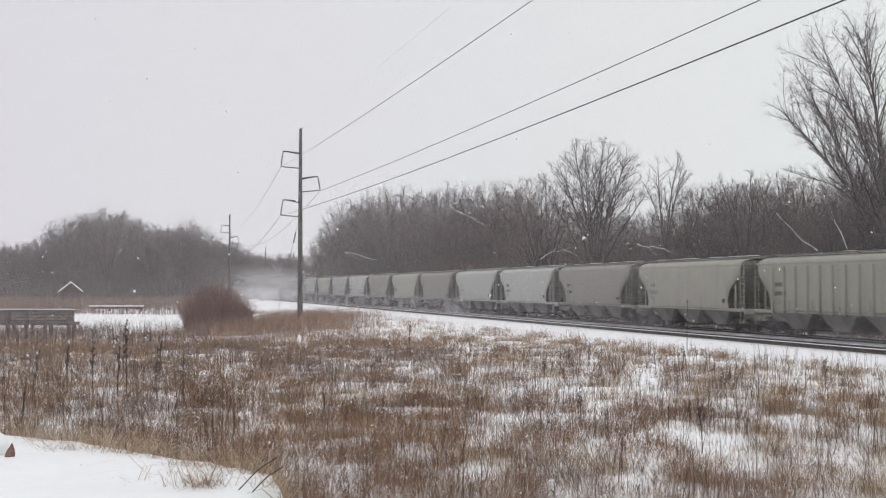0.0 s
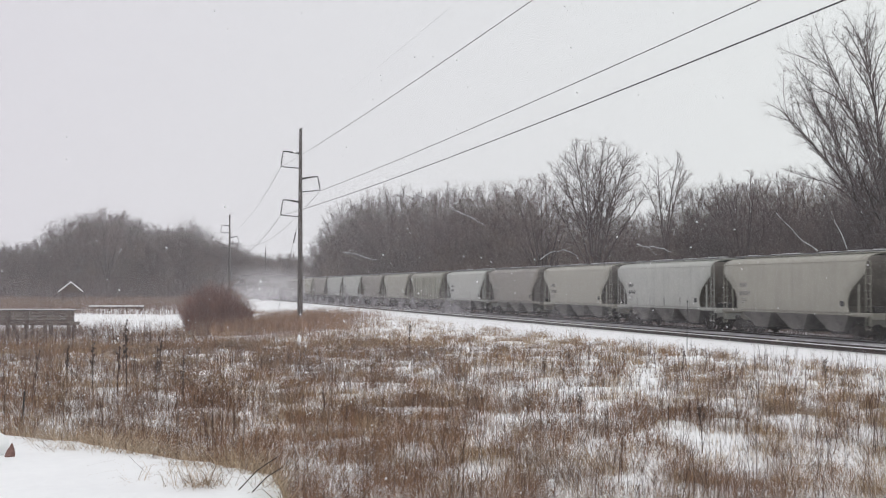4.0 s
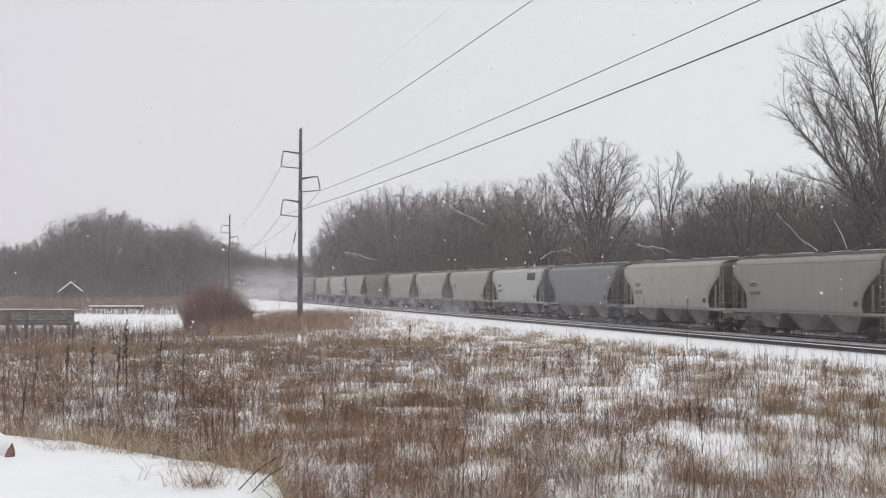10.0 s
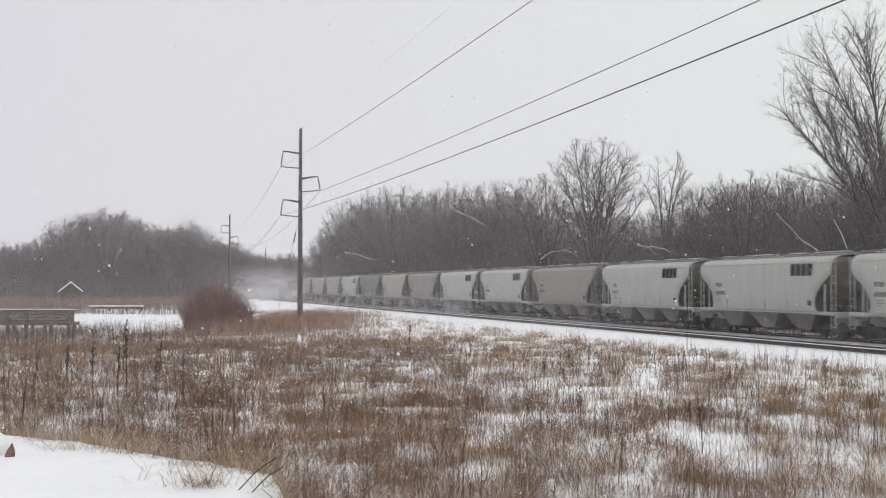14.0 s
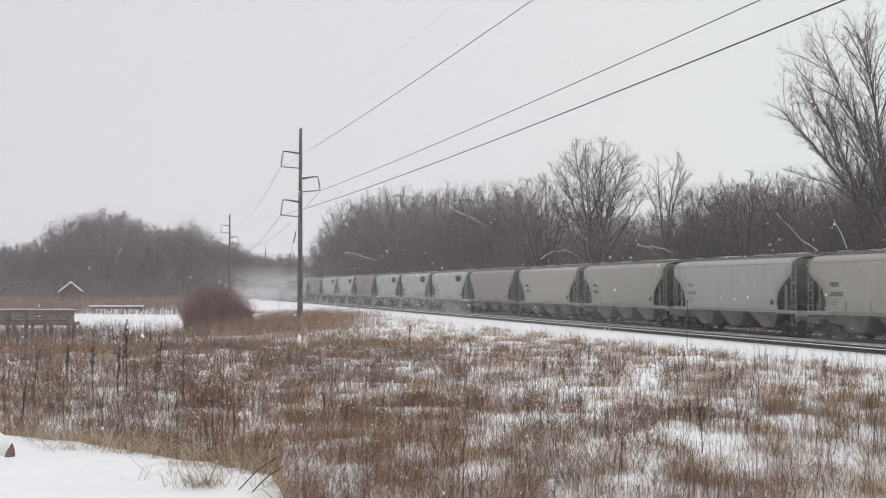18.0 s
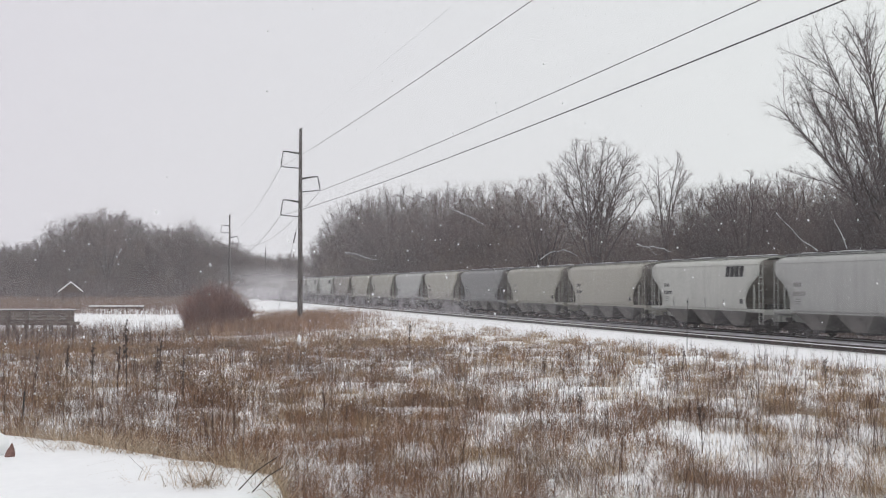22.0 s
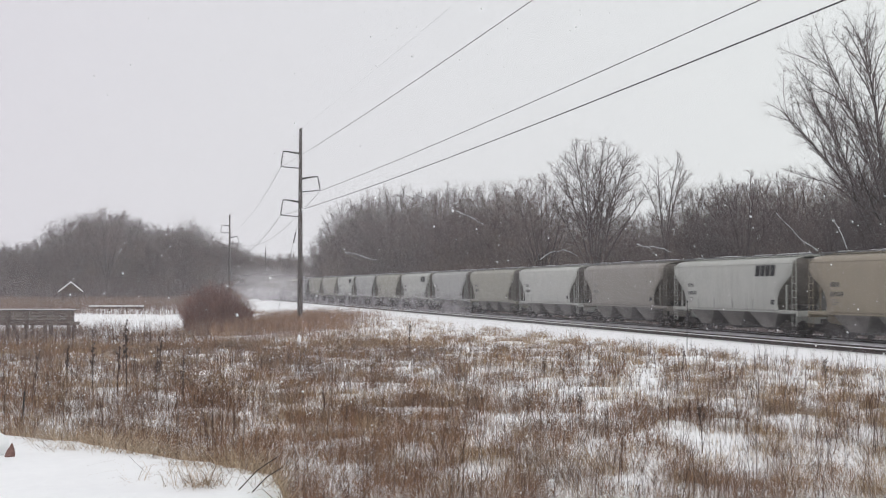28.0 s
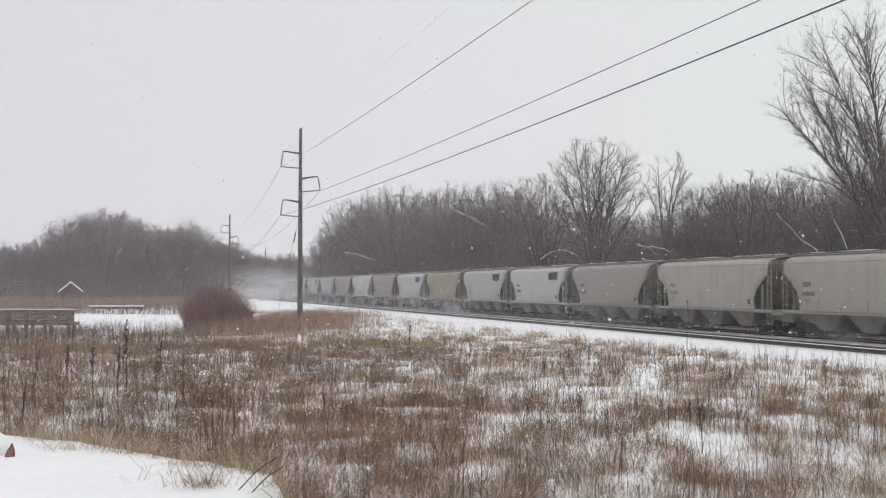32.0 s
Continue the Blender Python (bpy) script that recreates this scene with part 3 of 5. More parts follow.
def offshoots(rng, lines, radii, gap, t0, lo, hi, share, least, inside, up, crook, points=4):
    """Side branches all along the given ones, shorter towards the ends and kept within the crown."""
    length = np.linalg.norm(np.diff(lines, axis=1), axis=2).sum(1)
    count = np.maximum(1, length * (1 - t0) / gap + rng.random(len(lines))).astype(int)
    idx = np.repeat(np.arange(len(lines)), count)
    order = np.concatenate([np.arange(c) for c in count])
    n = len(idx)
    t = t0 + (1 - t0) * (order + rng.random(n)) / count[idx]
    p, d = along(lines, idx, t)
    perp = np.cross(d, rng.normal(size=(n, 3)))
    perp /= np.linalg.norm(perp, axis=1)[:, None]
    a = rng.uniform(lo, hi, n)[:, None]
    w = d * np.cos(a) + perp * np.sin(a) + (0, 0, up)
    w /= np.linalg.norm(w, axis=1)[:, None]
    ln = np.maximum(length[idx] * share * (1.05 - 0.6 * t) * rng.uniform(0.55, 1.25, n), least * rng.uniform(0.6, 1.3, n))
    for _ in range(6):
        ln = np.where(inside(p + w * ln[:, None]), ln, np.maximum(ln * 0.8, least * 0.45))
    r0 = np.minimum(radii[idx, 0] * (1.0 - 0.75 * t) * 0.62, 0.012 * ln + radii.min())
    out = np.empty((n, points, 3))
    out[:, 0] = p
    for k in range(1, points):
        w = w + rng.normal(0, crook, (n, 3)) + (0, 0, up * 0.35)
        w /= np.linalg.norm(w, axis=1)[:, None]
        out[:, k] = out[:, k - 1] + w * (ln / (points - 1))[:, None]
    return out, r0[:, None] * np.linspace(1, 0.3, points)[None]


def tube_arrays(lines, radii, sides):
    """Vertices and faces of tapered tubes along polylines, all at once."""
    n, k, _ = lines.shape
    d = lines[:, -1] - lines[:, 0]
    d /= np.linalg.norm(d, axis=1)[:, None] + 1e-9
    u = np.cross(d, (0.31, 0.77, 0.56))
    u /= np.linalg.norm(u, axis=1)[:, None] + 1e-9
    v = np.cross(d, u)
    ang = np.arange(sides) * 2 * np.pi / sides
    ring = np.cos(ang)[None, :, None] * u[:, None] + np.sin(ang)[None, :, None] * v[:, None]
    vs = (lines[:, :, None] + ring[:, None] * radii[:, :, None, None]).reshape(-1, 3)
    j = (np.arange(n) * k * sides)[:, None, None] + (np.arange(k - 1) * sides)[None, :, None]
    q, q2 = np.arange(sides)[None, None], (np.arange(sides)[None, None] + 1) % sides
    return vs, np.stack([j + q, j + q2, j + sides + q2, j + sides + q], -1).reshape(-1, 4)


def twig_cones(rng, lines, gap, t0, length, radius, up):
    """Slender three-sided twigs along thin branches and at their tips."""
    run = np.linalg.norm(np.diff(lines, axis=1), axis=2).sum(1)
    count = np.maximum(2, run * (1 - t0) / gap + rng.random(len(lines))).astype(int)
    idx = np.repeat(np.arange(len(lines)), count)
    n = len(idx)
    base, way = along(lines, idx, t0 + (1 - t0) * rng.random(n) ** 0.8)
    d = way + rng.normal(0, 0.52, (n, 3)) + (0, 0, up)
    d /= np.linalg.norm(d, axis=1)[:, None]
    u = np.cross(d, (0.31, 0.77, 0.56))
    u /= np.linalg.norm(u, axis=1)[:, None]
    v = np.cross(d, u)
    ring = [base + (math.cos(t) * u + math.sin(t) * v) * radius for t in (0, 2.094, 4.189)]
    vs = np.stack(ring + [base + d * (rng.uniform(0.35, 1.1, n) * length)[:, None]], 1).reshape(-1, 3)
    k = (np.arange(n) * 4)[:, None]
    return vs, np.concatenate([k + [0, 1, 3], k + [1, 2, 3], k + [2, 0, 3]])


def joined(name, quad_sets, tri_sets, mat):
    vs, qs, ts, off = [], [], [], 0
    for sets, faces in ((quad_sets, qs), (tri_sets, ts)):
        for v, f in sets:
            vs.append(v)
            faces.append(f + off)
            off += len(v)
    return array_mesh(name, np.concatenate(vs), np.concatenate(qs), np.concatenate(ts) if ts else [], mat)


def bare_tree(name, seed, label, height, width, limbs, fork, base, waist, rmin, gaps=(0.6, 0.42, 0.2), twig=0.7, up=0.07, lean=0.0, rise=0.4, crook=0.05, lines=None, sector=None, spread=(0.45, 1.05), fine=None):
    """A leafless tree: limbs from a fork (or from the ground) to a domed crown, side branches of two orders, and twigs."""
    rng = np.random.default_rng(seed)
    off = seed * 0.37

    def inside(p):
        x = p[:, 0] - lean * p[:, 2]
        r = np.hypot(x, p[:, 1])
        a = np.arctan2(p[:, 1], x)
        lobes = 1 + 0.10 * np.sin(3 * a + off) + 0.08 * np.sin(5 * a + p[:, 2] * 1.1 + off)
        return (r < hull_radius(p[:, 2], base * height, height, width * lobes, waist)) & (p[:, 2] > base * height * 0.7)

    n = 12
    s = np.linspace(0, 1, n)[:, None]
    r_base = height * 0.0135
    bole = None
    if lines is None:
        lines = []
        if fork > 0:
            bole = np.array([(lean * fork * height * q + rng.normal(0, 0.004) * height * (q > 0), rng.normal(0, 0.004) * height * (q > 0), -0.4 + (fork * height + 0.4) * q) for q in np.linspace(0, 1, 5)])
        for k in range(limbs):
            a = 2.4 * k + rng.uniform(-0.35, 0.35)
            out = math.sqrt((k + 0.35) / limbs)
            zt = base * height + (height - base * height) * (waist + (1 - waist) * math.sqrt(max(0.0, 1 - out * out)) * 0.94) * (1 if out < 0.85 else rng.uniform(0.8, 1))
            reach = 0.9 * float(hull_radius(np.array(zt), base * height, height, width, waist)) if out > 0.3 else width * out
            reach = min(reach, width * out)
            c, q = math.cos(a), math.sin(a)
            z0 = fork * height * rng.uniform(0.7, 1.0) if fork > 0 else -0.4
            p0 = np.array((c * 0.15 * (fork == 0) + lean * max(z0, 0), q * 0.15 * (fork == 0), z0))
            p1 = np.array((c * reach + lean * zt, q * reach, zt))
            ctl = p0 + (p1 - p0) * (0.5 * (1 - rise), 0.5 * (1 - rise), 0.55) + rng.normal(0, 0.02, 3) * height
            lines.append(p0 * (1 - s) ** 2 + ctl * 2 * s * (1 - s) + p1 * s * s)
    else:
        knots = [np.array(q, float) for q in lines]
        lines = []
        for q in knots:
            u = np.linspace(0, len(q) - 1, n)
            path = np.stack([np.interp(u, np.arange(len(q)), q[:, c]) for c in range(3)], 1)
            for _ in range(3):
                path[1:-1] = 0.5 * path[1:-1] + 0.25 * (path[:-2] + path[2:])
            lines.append(path)
    lines = np.array(lines)
    wob = rng.normal(0, crook * 0.16, lines.shape) * (height / 14)
    wob[:, 0] = 0
    lines = lines + np.cumsum(wob, axis=1) * 0.6
    span = np.linalg.norm(lines[:, -1] - lines[:, 0], axis=1)
    r0 = r_base * rng.uniform(0.48, 0.66, len(lines)) * np.clip(span / span.max() * 1.15, 0.3, 1)
    radii = np.maximum(rmin, r0[:, None] * (1 - 0.9 * np.linspace(0, 1, n)[None] ** 0.85))
    b1, r1 = offshoots(rng, lines, radii, gaps[0], 0.3 if fork < 0.3 else 0.12, *spread, 0.36, 1.3 * twig, inside, up, 0.11, 5)
    if sector:
        keep = (b1[:, 0, 0] < sector) | (rng.random(len(b1)) < 0.35)
        b1, r1 = b1[keep], r1[keep]
    b2, r2 = offshoots(rng, b1, r1, gaps[1], 0.15, 0.5, 1.1, 0.42, 0.8 * twig, inside, up, 0.16, 3)
    r1, r2 = np.maximum(r1, rmin), np.maximum(r2, rmin * 0.8)
    cones = [twig_cones(rng, b2, gaps[2], 0.1, twig, rmin * 0.7, up), twig_cones(rng, b1, gaps[2] * 1.2, 0.4, twig, rmin * 0.8, up), twig_cones(rng, lines, gaps[2], 0.75, twig * 1.1, rmin * 0.8, up)]
    t = empty(name, label, "tree", "bare trees of the wood")
    wood = [tube_arrays(lines, radii, 6)]
    if bole is not None:
        wood.append(tube_arrays(bole[None], r_base * np.linspace(1.1, 0.82, 5)[None], 8))
    o = new("trunk", joined("trunk", wood, [], bark))
    o.parent = t
    o = new("crown", joined("crown", [tube_arrays(b1, r1, 3), tube_arrays(b2, r2, 3)], cones, fine or twig_mat))
    o.parent = t
    return t


RIGHT_TOPS = [(545, 440), (560, 425), (600, 375), (650, 345), (700, 338), (750, 345), (800, 322), (850, 335), (900, 320), (950, 320), (1000, 320), (1050, 320), (1100, 320), (1150, 305), (1190, 330), (1230, 335), (1265, 340), (1300, 305), (1350, 305), (1400, 320), (1450, 325), (1570, 300)]
LEFT_TOPS = [(-60, 430), (0, 428), (50, 432), (95, 410), (130, 380), (180, 372), (225, 380), (270, 402), (310, 400), (330, 388), (355, 402), (375, 425), (400, 426), (430, 440), (470, 450), (545, 452)]


def build_woods():
    rnd = random.Random(11)
    def kind(seed, height, width, limbs, fork, base, waist, label, rmin=0.0125, gaps=(0.55, 0.44, 0.18), twig=0.85, name="bare_tree", fine=None):
        return bare_tree(name, seed, label, height, width, limbs, fork, base, waist, rmin, gaps, twig, fine=fine)

    far = (0.9, 0.72, 0.32)
    kinds = [kind(136, 14, 4.8, 8, 0.2, 0.3, 0.5, "grey-brown bare tree with spreading limbs in the wood"),
             kind(128, 14, 5.2, 8, 0.0, 0.28, 0.55, "grey-brown bare tree with several stems in the wood"),
             kind(131, 12, 4.8, 8, 0.25, 0.34, 0.45, "dark brown bare tree with a broad twiggy crown in the wood", fine=warm_twig),
             kind(107, 15, 4.0, 7, 0.16, 0.28, 0.55, "dark bare forked tree with fine twigs in the wood"),
             kind(113, 10, 4.2, 9, 0.0, 0.2, 0.5, "grey bare bushy tree with many stems in the wood"),
             kind(121, 18, 7.0, 8, 0.2, 0.2, 0.5, "distant grey-brown bare tree beyond the marsh", 0.025, far, 1.4),
             kind(112, 18, 6.6, 8, 0.0, 0.16, 0.5, "distant bare tree with several stems beyond the marsh", 0.025, far, 1.4),
             kind(127, 16, 7.0, 8, 0.24, 0.24, 0.45, "distant bare spreading tree beyond the marsh", 0.025, far, 1.4),
             kind(231, 7, 3.2, 10, 0.0, 0.05, 0.5, "dense warm brown bare bush under the trees", 0.0125, (0.42, 0.34, 0.18), 0.6, "bare_bush", warm_twig),
             kind(213, 7, 3.6, 11, 0.0, 0.05, 0.45, "dense grey bare thicket bush with many stems", 0.0125, (0.42, 0.34, 0.18), 0.6, "bare_bush")]
    tall = [14, 14, 12, 15, 10, 18, 18, 16, 7, 7]
    first = [True] * 10

    def plant(x, y, h, kind, wide=1.0):
        sc = h / tall[kind]
        if first[kind]:
            t = kinds[kind]
            first[kind] = False
        else:
            t = copy_thing(kinds[kind], Matrix())
        t.matrix_basis = pose(x, y, ground_z(x, y) - 0.05, 0, 0, rnd.uniform(0, 360))
        t.scale = (sc * wide * rnd.uniform(0.9, 1.15),) * 2 + (sc,)

    def at(px, depth):
        return (px - 784) / 2290 * depth

    # wood beyond the railway
    for row, (d, step, lower) in enumerate(((54, 38, 0.92), (61, 31, 1.03), (72, 28, 1.05))):
        px = 560 + row * 7
        while px < 1640:
            depth = 2290 * d / (CP * (px - 217)) * rnd.uniform(0.96, 1.05)
            top = np.interp(px, *zip(*RIGHT_TOPS))
            h = (EYE + (508 - top) * depth / 2290) * lower * rnd.uniform(0.84, 1.05)
            clear = 950 < px < 1135 or 1150 < px < 1225
            kind = rnd.randrange(5)
            if not (clear and d < 65):
                plant(at(px, depth), depth, max(h * (0.78 if clear else 1), 5), kind)
            px += step * rnd.uniform(0.7, 1.35)
    # dense bushy growth under the trees
    for row, (d, step, part_of) in enumerate(((47.5, 17, 0.42), (52, 16, 0.56), (60, 18, 0.68), (76, 20, 0.78))):
        px = 548 + row * 9
        while px < 1640:
            depth = 2290 * d / (CP * (px - 217)) * rnd.uniform(0.96, 1.05)
            top = max(np.interp(px, *zip(*RIGHT_TOPS)), 330)
            h = (EYE + (508 - top) * depth / 2290) * part_of * rnd.uniform(0.75, 1.12)
            if 960 < px < 1120 and d < 60:
                h *= 0.7
            plant(at(px, depth), depth, max(h, 3.0), rnd.randrange(8, 10), 1.25 - 0.4 * part_of)
            px += step * rnd.uniform(0.7, 1.35)
    # wood beyond the marsh
    for row, (depth0, step, lower) in enumerate(((330, 18, 0.72), (360, 15, 0.92), (400, 16, 1.0), (440, 18, 1.0))):
        px = -60 + row * 6
        while px < 545:
            depth = depth0 * rnd.uniform(0.96, 1.05) * (1 + 0.9 * smooth(350, 500, px))
            top = np.interp(px, *zip(*LEFT_TOPS))
            h = (EYE + (508 - top) * depth / 2290) * lower * rnd.uniform(0.9, 1.06)
            if not (130 < px < 250 and row < 2):
                plant(at(px, depth), depth, max(h, 6), rnd.randrange(5, 8))
            px += step * rnd.uniform(0.7, 1.3) * (0.6 if px > 370 else 1)
    for row, (depth0, low) in enumerate(((322, 0.4), (345, 0.6), (372, 0.75))):
        px = -50 + row * 5
        while px < 545:
            depth = depth0 * rnd.uniform(0.97, 1.04) * (1 + 0.9 * smooth(350, 500, px))
            h = (EYE + (508 - np.interp(px, *zip(*LEFT_TOPS))) * depth / 2290) * low * rnd.uniform(0.75, 1.1)
            plant(at(px, depth), depth, max(h, 4.5), rnd.randrange(8, 10), 1.1)
            px += rnd.uniform(9, 17)
    # named trees
    big = bare_tree("vase_shaped_tree", 48, "large bare vase-shaped tree behind the train", 18.7, 6.0, 11, 0.22, 0.36, 0.48, 0.0115, (0.46, 0.36, 0.17), 0.8, rise=0.15)
    big.matrix_basis = pose(at(1053, 131), 131, 0, 0, 0, 40)
    side_tree = bare_tree("vase_shaped_tree", 52, "bare spreading tree beside the vase-shaped one", 15.4, 5.4, 11, 0.2, 0.4, 0.5, 0.0115, (0.46, 0.36, 0.17), 0.8, lean=-0.06, rise=0.15)
    side_tree.matrix_basis = pose(at(965, 138), 138, 0)
    lines = [[(-0.3, 0, -0.4), (-0.7, 0, 6.0), (-3.6, 0.6, 11.8), (-7.8, 1.4, 16.6)],
             [(0.1, -0.3, -0.4), (-0.2, -0.4, 7.0), (-2.2, -1.2, 13.8), (-5.2, -1.6, 20.0)],
             [(0.3, 0.3, -0.4), (0.1, 0.4, 8.5), (-0.7, 1.0, 16.0), (-1.6, 1.4, 22.0)],
             [(0.6, 0, -0.4), (1.2, -0.6, 8.0), (2.6, -1.6, 15.0), (4.6, -2.4, 20.0)],
             [(0.7, 0.4, -0.4), (1.6, 1.4, 8.0), (4.2, 3.0, 13.0), (7.0, 4.4, 17.0)],
             [(0.0, 0.6, -0.4), (-0.6, 2.0, 8.0), (-2.4, 4.4, 14.0), (-4.4, 6.0, 18.5)],
             [(-2.0, 0.3, 9.0), (-4.2, 0.0, 11.0), (-6.6, -0.3, 11.4), (-8.0, -0.4, 12.0)]]
    cot = bare_tree("cottonwood_tree", 44, "tall bare cottonwood with steep limbs beside the track", 29.5, 11.4, 0, 0.0, 0.3, 0.5, 0.0095, (0.42, 0.36, 0.2), 0.8, 0.12, 0.0, 0.5, 0.03, lines, 1.0, (0.3, 0.72))
    cot.matrix_basis = pose(at(1580, 96), 96, 0)
    cot2 = bare_tree("slender_tree", 36, "slender bare tree with a crooked open crown", 15.7, 3.1, 5, 0.5, 0.5, 0.55, 0.014, (0.55, 0.45, 0.25), 0.6, 0.1, 0.06, 0.3, 0.16)
    cot2.matrix_basis = pose(at(1172, 118), 118, 0)
    fork_tree = bare_tree("slender_tree", 61, "bare forked tree with a ragged open crown", 13.6, 3.8, 6, 0.3, 0.4, 0.5, 0.014, (0.6, 0.45, 0.25), 0.7, 0.12, -0.04, 0.4, 0.1)
    fork_tree.matrix_basis = pose(at(1322, 112), 112, 0)
    elm = bare_tree("broad_elm_tree", 45, "broad bare tree with pale stems at the marsh edge", 23.3, 11.6, 12, 0.2, 0.32, 0.5, 0.02, (0.8, 0.62, 0.3), 1.3)
    elm.matrix_basis = pose(at(190, 322), 322, -0.4, 0, 0, 220)
    spire = bare_tree("slim_tree", 71, "slim upright bare tree rising over the far wood", 19.5, 3.2, 7, 0.1, 0.3, 0.6, 0.02, (0.8, 0.62, 0.3), 1.2, 0.2)
    spire.matrix_basis = pose(at(326, 330), 330, -0.3)

    # underbrush of the two woods: bent stems with side twigs
    def tangle(base, hgt, wide):
        n = len(base)
        az, ln = np.random.rand(n) * 6.28, np.random.uniform(0.15, 0.9, n)
        out = [blades(base, hgt, az, ln, wide)]
        aim = np.c_[np.cos(az), np.sin(az), np.zeros(n)]
        for k in range(3):
            f = np.random.uniform(0.35, 0.95, n)
            q = base + aim * (ln * hgt * f * 0.65)[:, None] + np.c_[np.zeros((n, 2)), hgt * f]
            out.append(twiglets(q, hgt * np.random.uniform(0.15, 0.4, n), np.random.rand(n) * 6.28, np.random.uniform(-0.3, 1.1, n), wide * 0.8))
        return out

    n = 16000
    px = np.random.uniform(535, 1660, n)
    d = 47 + np.random.rand(n) ** 1.2 * 48
    dep = 2290 * d / (CP * (px - 217))
    base = np.c_[(px - 784) / 2290 * dep, dep, np.full(n, -0.1)]
    hgt = np.random.uniform(1.2, 4.2, n) * (1 + 0.02 * (d - 44))
    stuff("underbrush", tangle(base, hgt, np.random.uniform(0.02, 0.045, n) * (dep / 120)), brush_mat, "dense grey-brown leafless underbrush below the trees")
    m = 9000
    px = np.random.uniform(500, 1660, m)
    dep = 2290 * np.random.uniform(42.5, 48, m) / (CP * (px - 217))
    base = np.c_[(px - 784) / 2290 * dep, dep, np.full(m, -0.1)]
    stuff("trackside_weeds", tangle(base, np.random.uniform(0.5, 1.7, m), np.random.uniform(0.02, 0.04, m) * (dep / 120)), brush_mat, "grey-brown dead weeds along the far side of the track")
    n = 12000
    px = np.random.uniform(-90, 560, n)
    dep = np.random.uniform(300, 430, n) * (1 + 0.9 * np.clip((px - 350) / 150, 0, 1))
    base = np.c_[(px - 784) / 2290 * dep, dep, np.full(n, -0.3)]
    stuff("marsh_thicket", tangle(base, np.random.uniform(2, 7, n), np.random.uniform(0.05, 0.12, n)), thicket_mat, "distant leafless thicket at the far side of the marsh")
    # woods that close the view all round
    n = 16000
    ang = np.random.uniform(0, 2 * np.pi, n)
    rad = np.random.uniform(900, 1150, n)
    base = np.c_[np.cos(ang) * rad, np.sin(ang) * rad, np.full(n, -0.3)]
    p3 = blades(base, np.random.uniform(12, 22, n), np.random.rand(n) * 6.28, np.random.uniform(0.05, 0.4, n), np.random.uniform(0.6, 2.0, n))
    stuff("far_woods", [p3], brush_mat, "far leafless woods round the horizon")

    # leaning and fallen snow-dusted stems
    for (x0, y0, x1, y1, bow, dd, lab) in ((955, 458, 1022, 452, 12, 44.5, "arched snow-covered branch"), (1448, 446, 1380, 378, -4, 44.5, "leaning pale snow-dusted trunk"), (1498, 440, 1484, 385, 2, 45, "pale upright dead stem"), (1128, 432, 1165, 452, 4, 44.5, "fallen snow-dusted limb"),
                                   (1150, 438, 1192, 446, 4, 45, "fallen snow-dusted limb"), (612, 448, 682, 466, 3, 45, "long snow-dusted fallen limb"), (182, 520, 184, 432, 0, 343, "pale straight tree stem"), (196, 478, 212, 440, 0, 343, "pale leaning tree stem"), (800, 372, 858, 398, 2, 46, "pale leaning limb")):
        dep = dd if dd > 100 else 2290 * dd / (CP * ((x0 + x1) / 2 - 217))
        pts = []
        for k in range(7):
            t = k / 6
            qx, qy = x0 + (x1 - x0) * t + rnd.uniform(-2, 2), y0 + (y1 - y0) * t - bow * math.sin(math.pi * t) + rnd.uniform(-2, 2)
            pts.append(((qx - 784) / 2290 * dep, dep + 0.8 * t, EYE + (508 - qy) / 2290 * dep))
        r = dep / 2290
        wide = 2.2 if dd > 100 else 1.05
        ob = part("leaning_stem", tube(bmesh.new(), pts, [r * wide * (1 - 0.09 * k) for k in range(7)], 6), pale_bark)
        tagged(ob, lab + " among the dark trees", "dead branch")


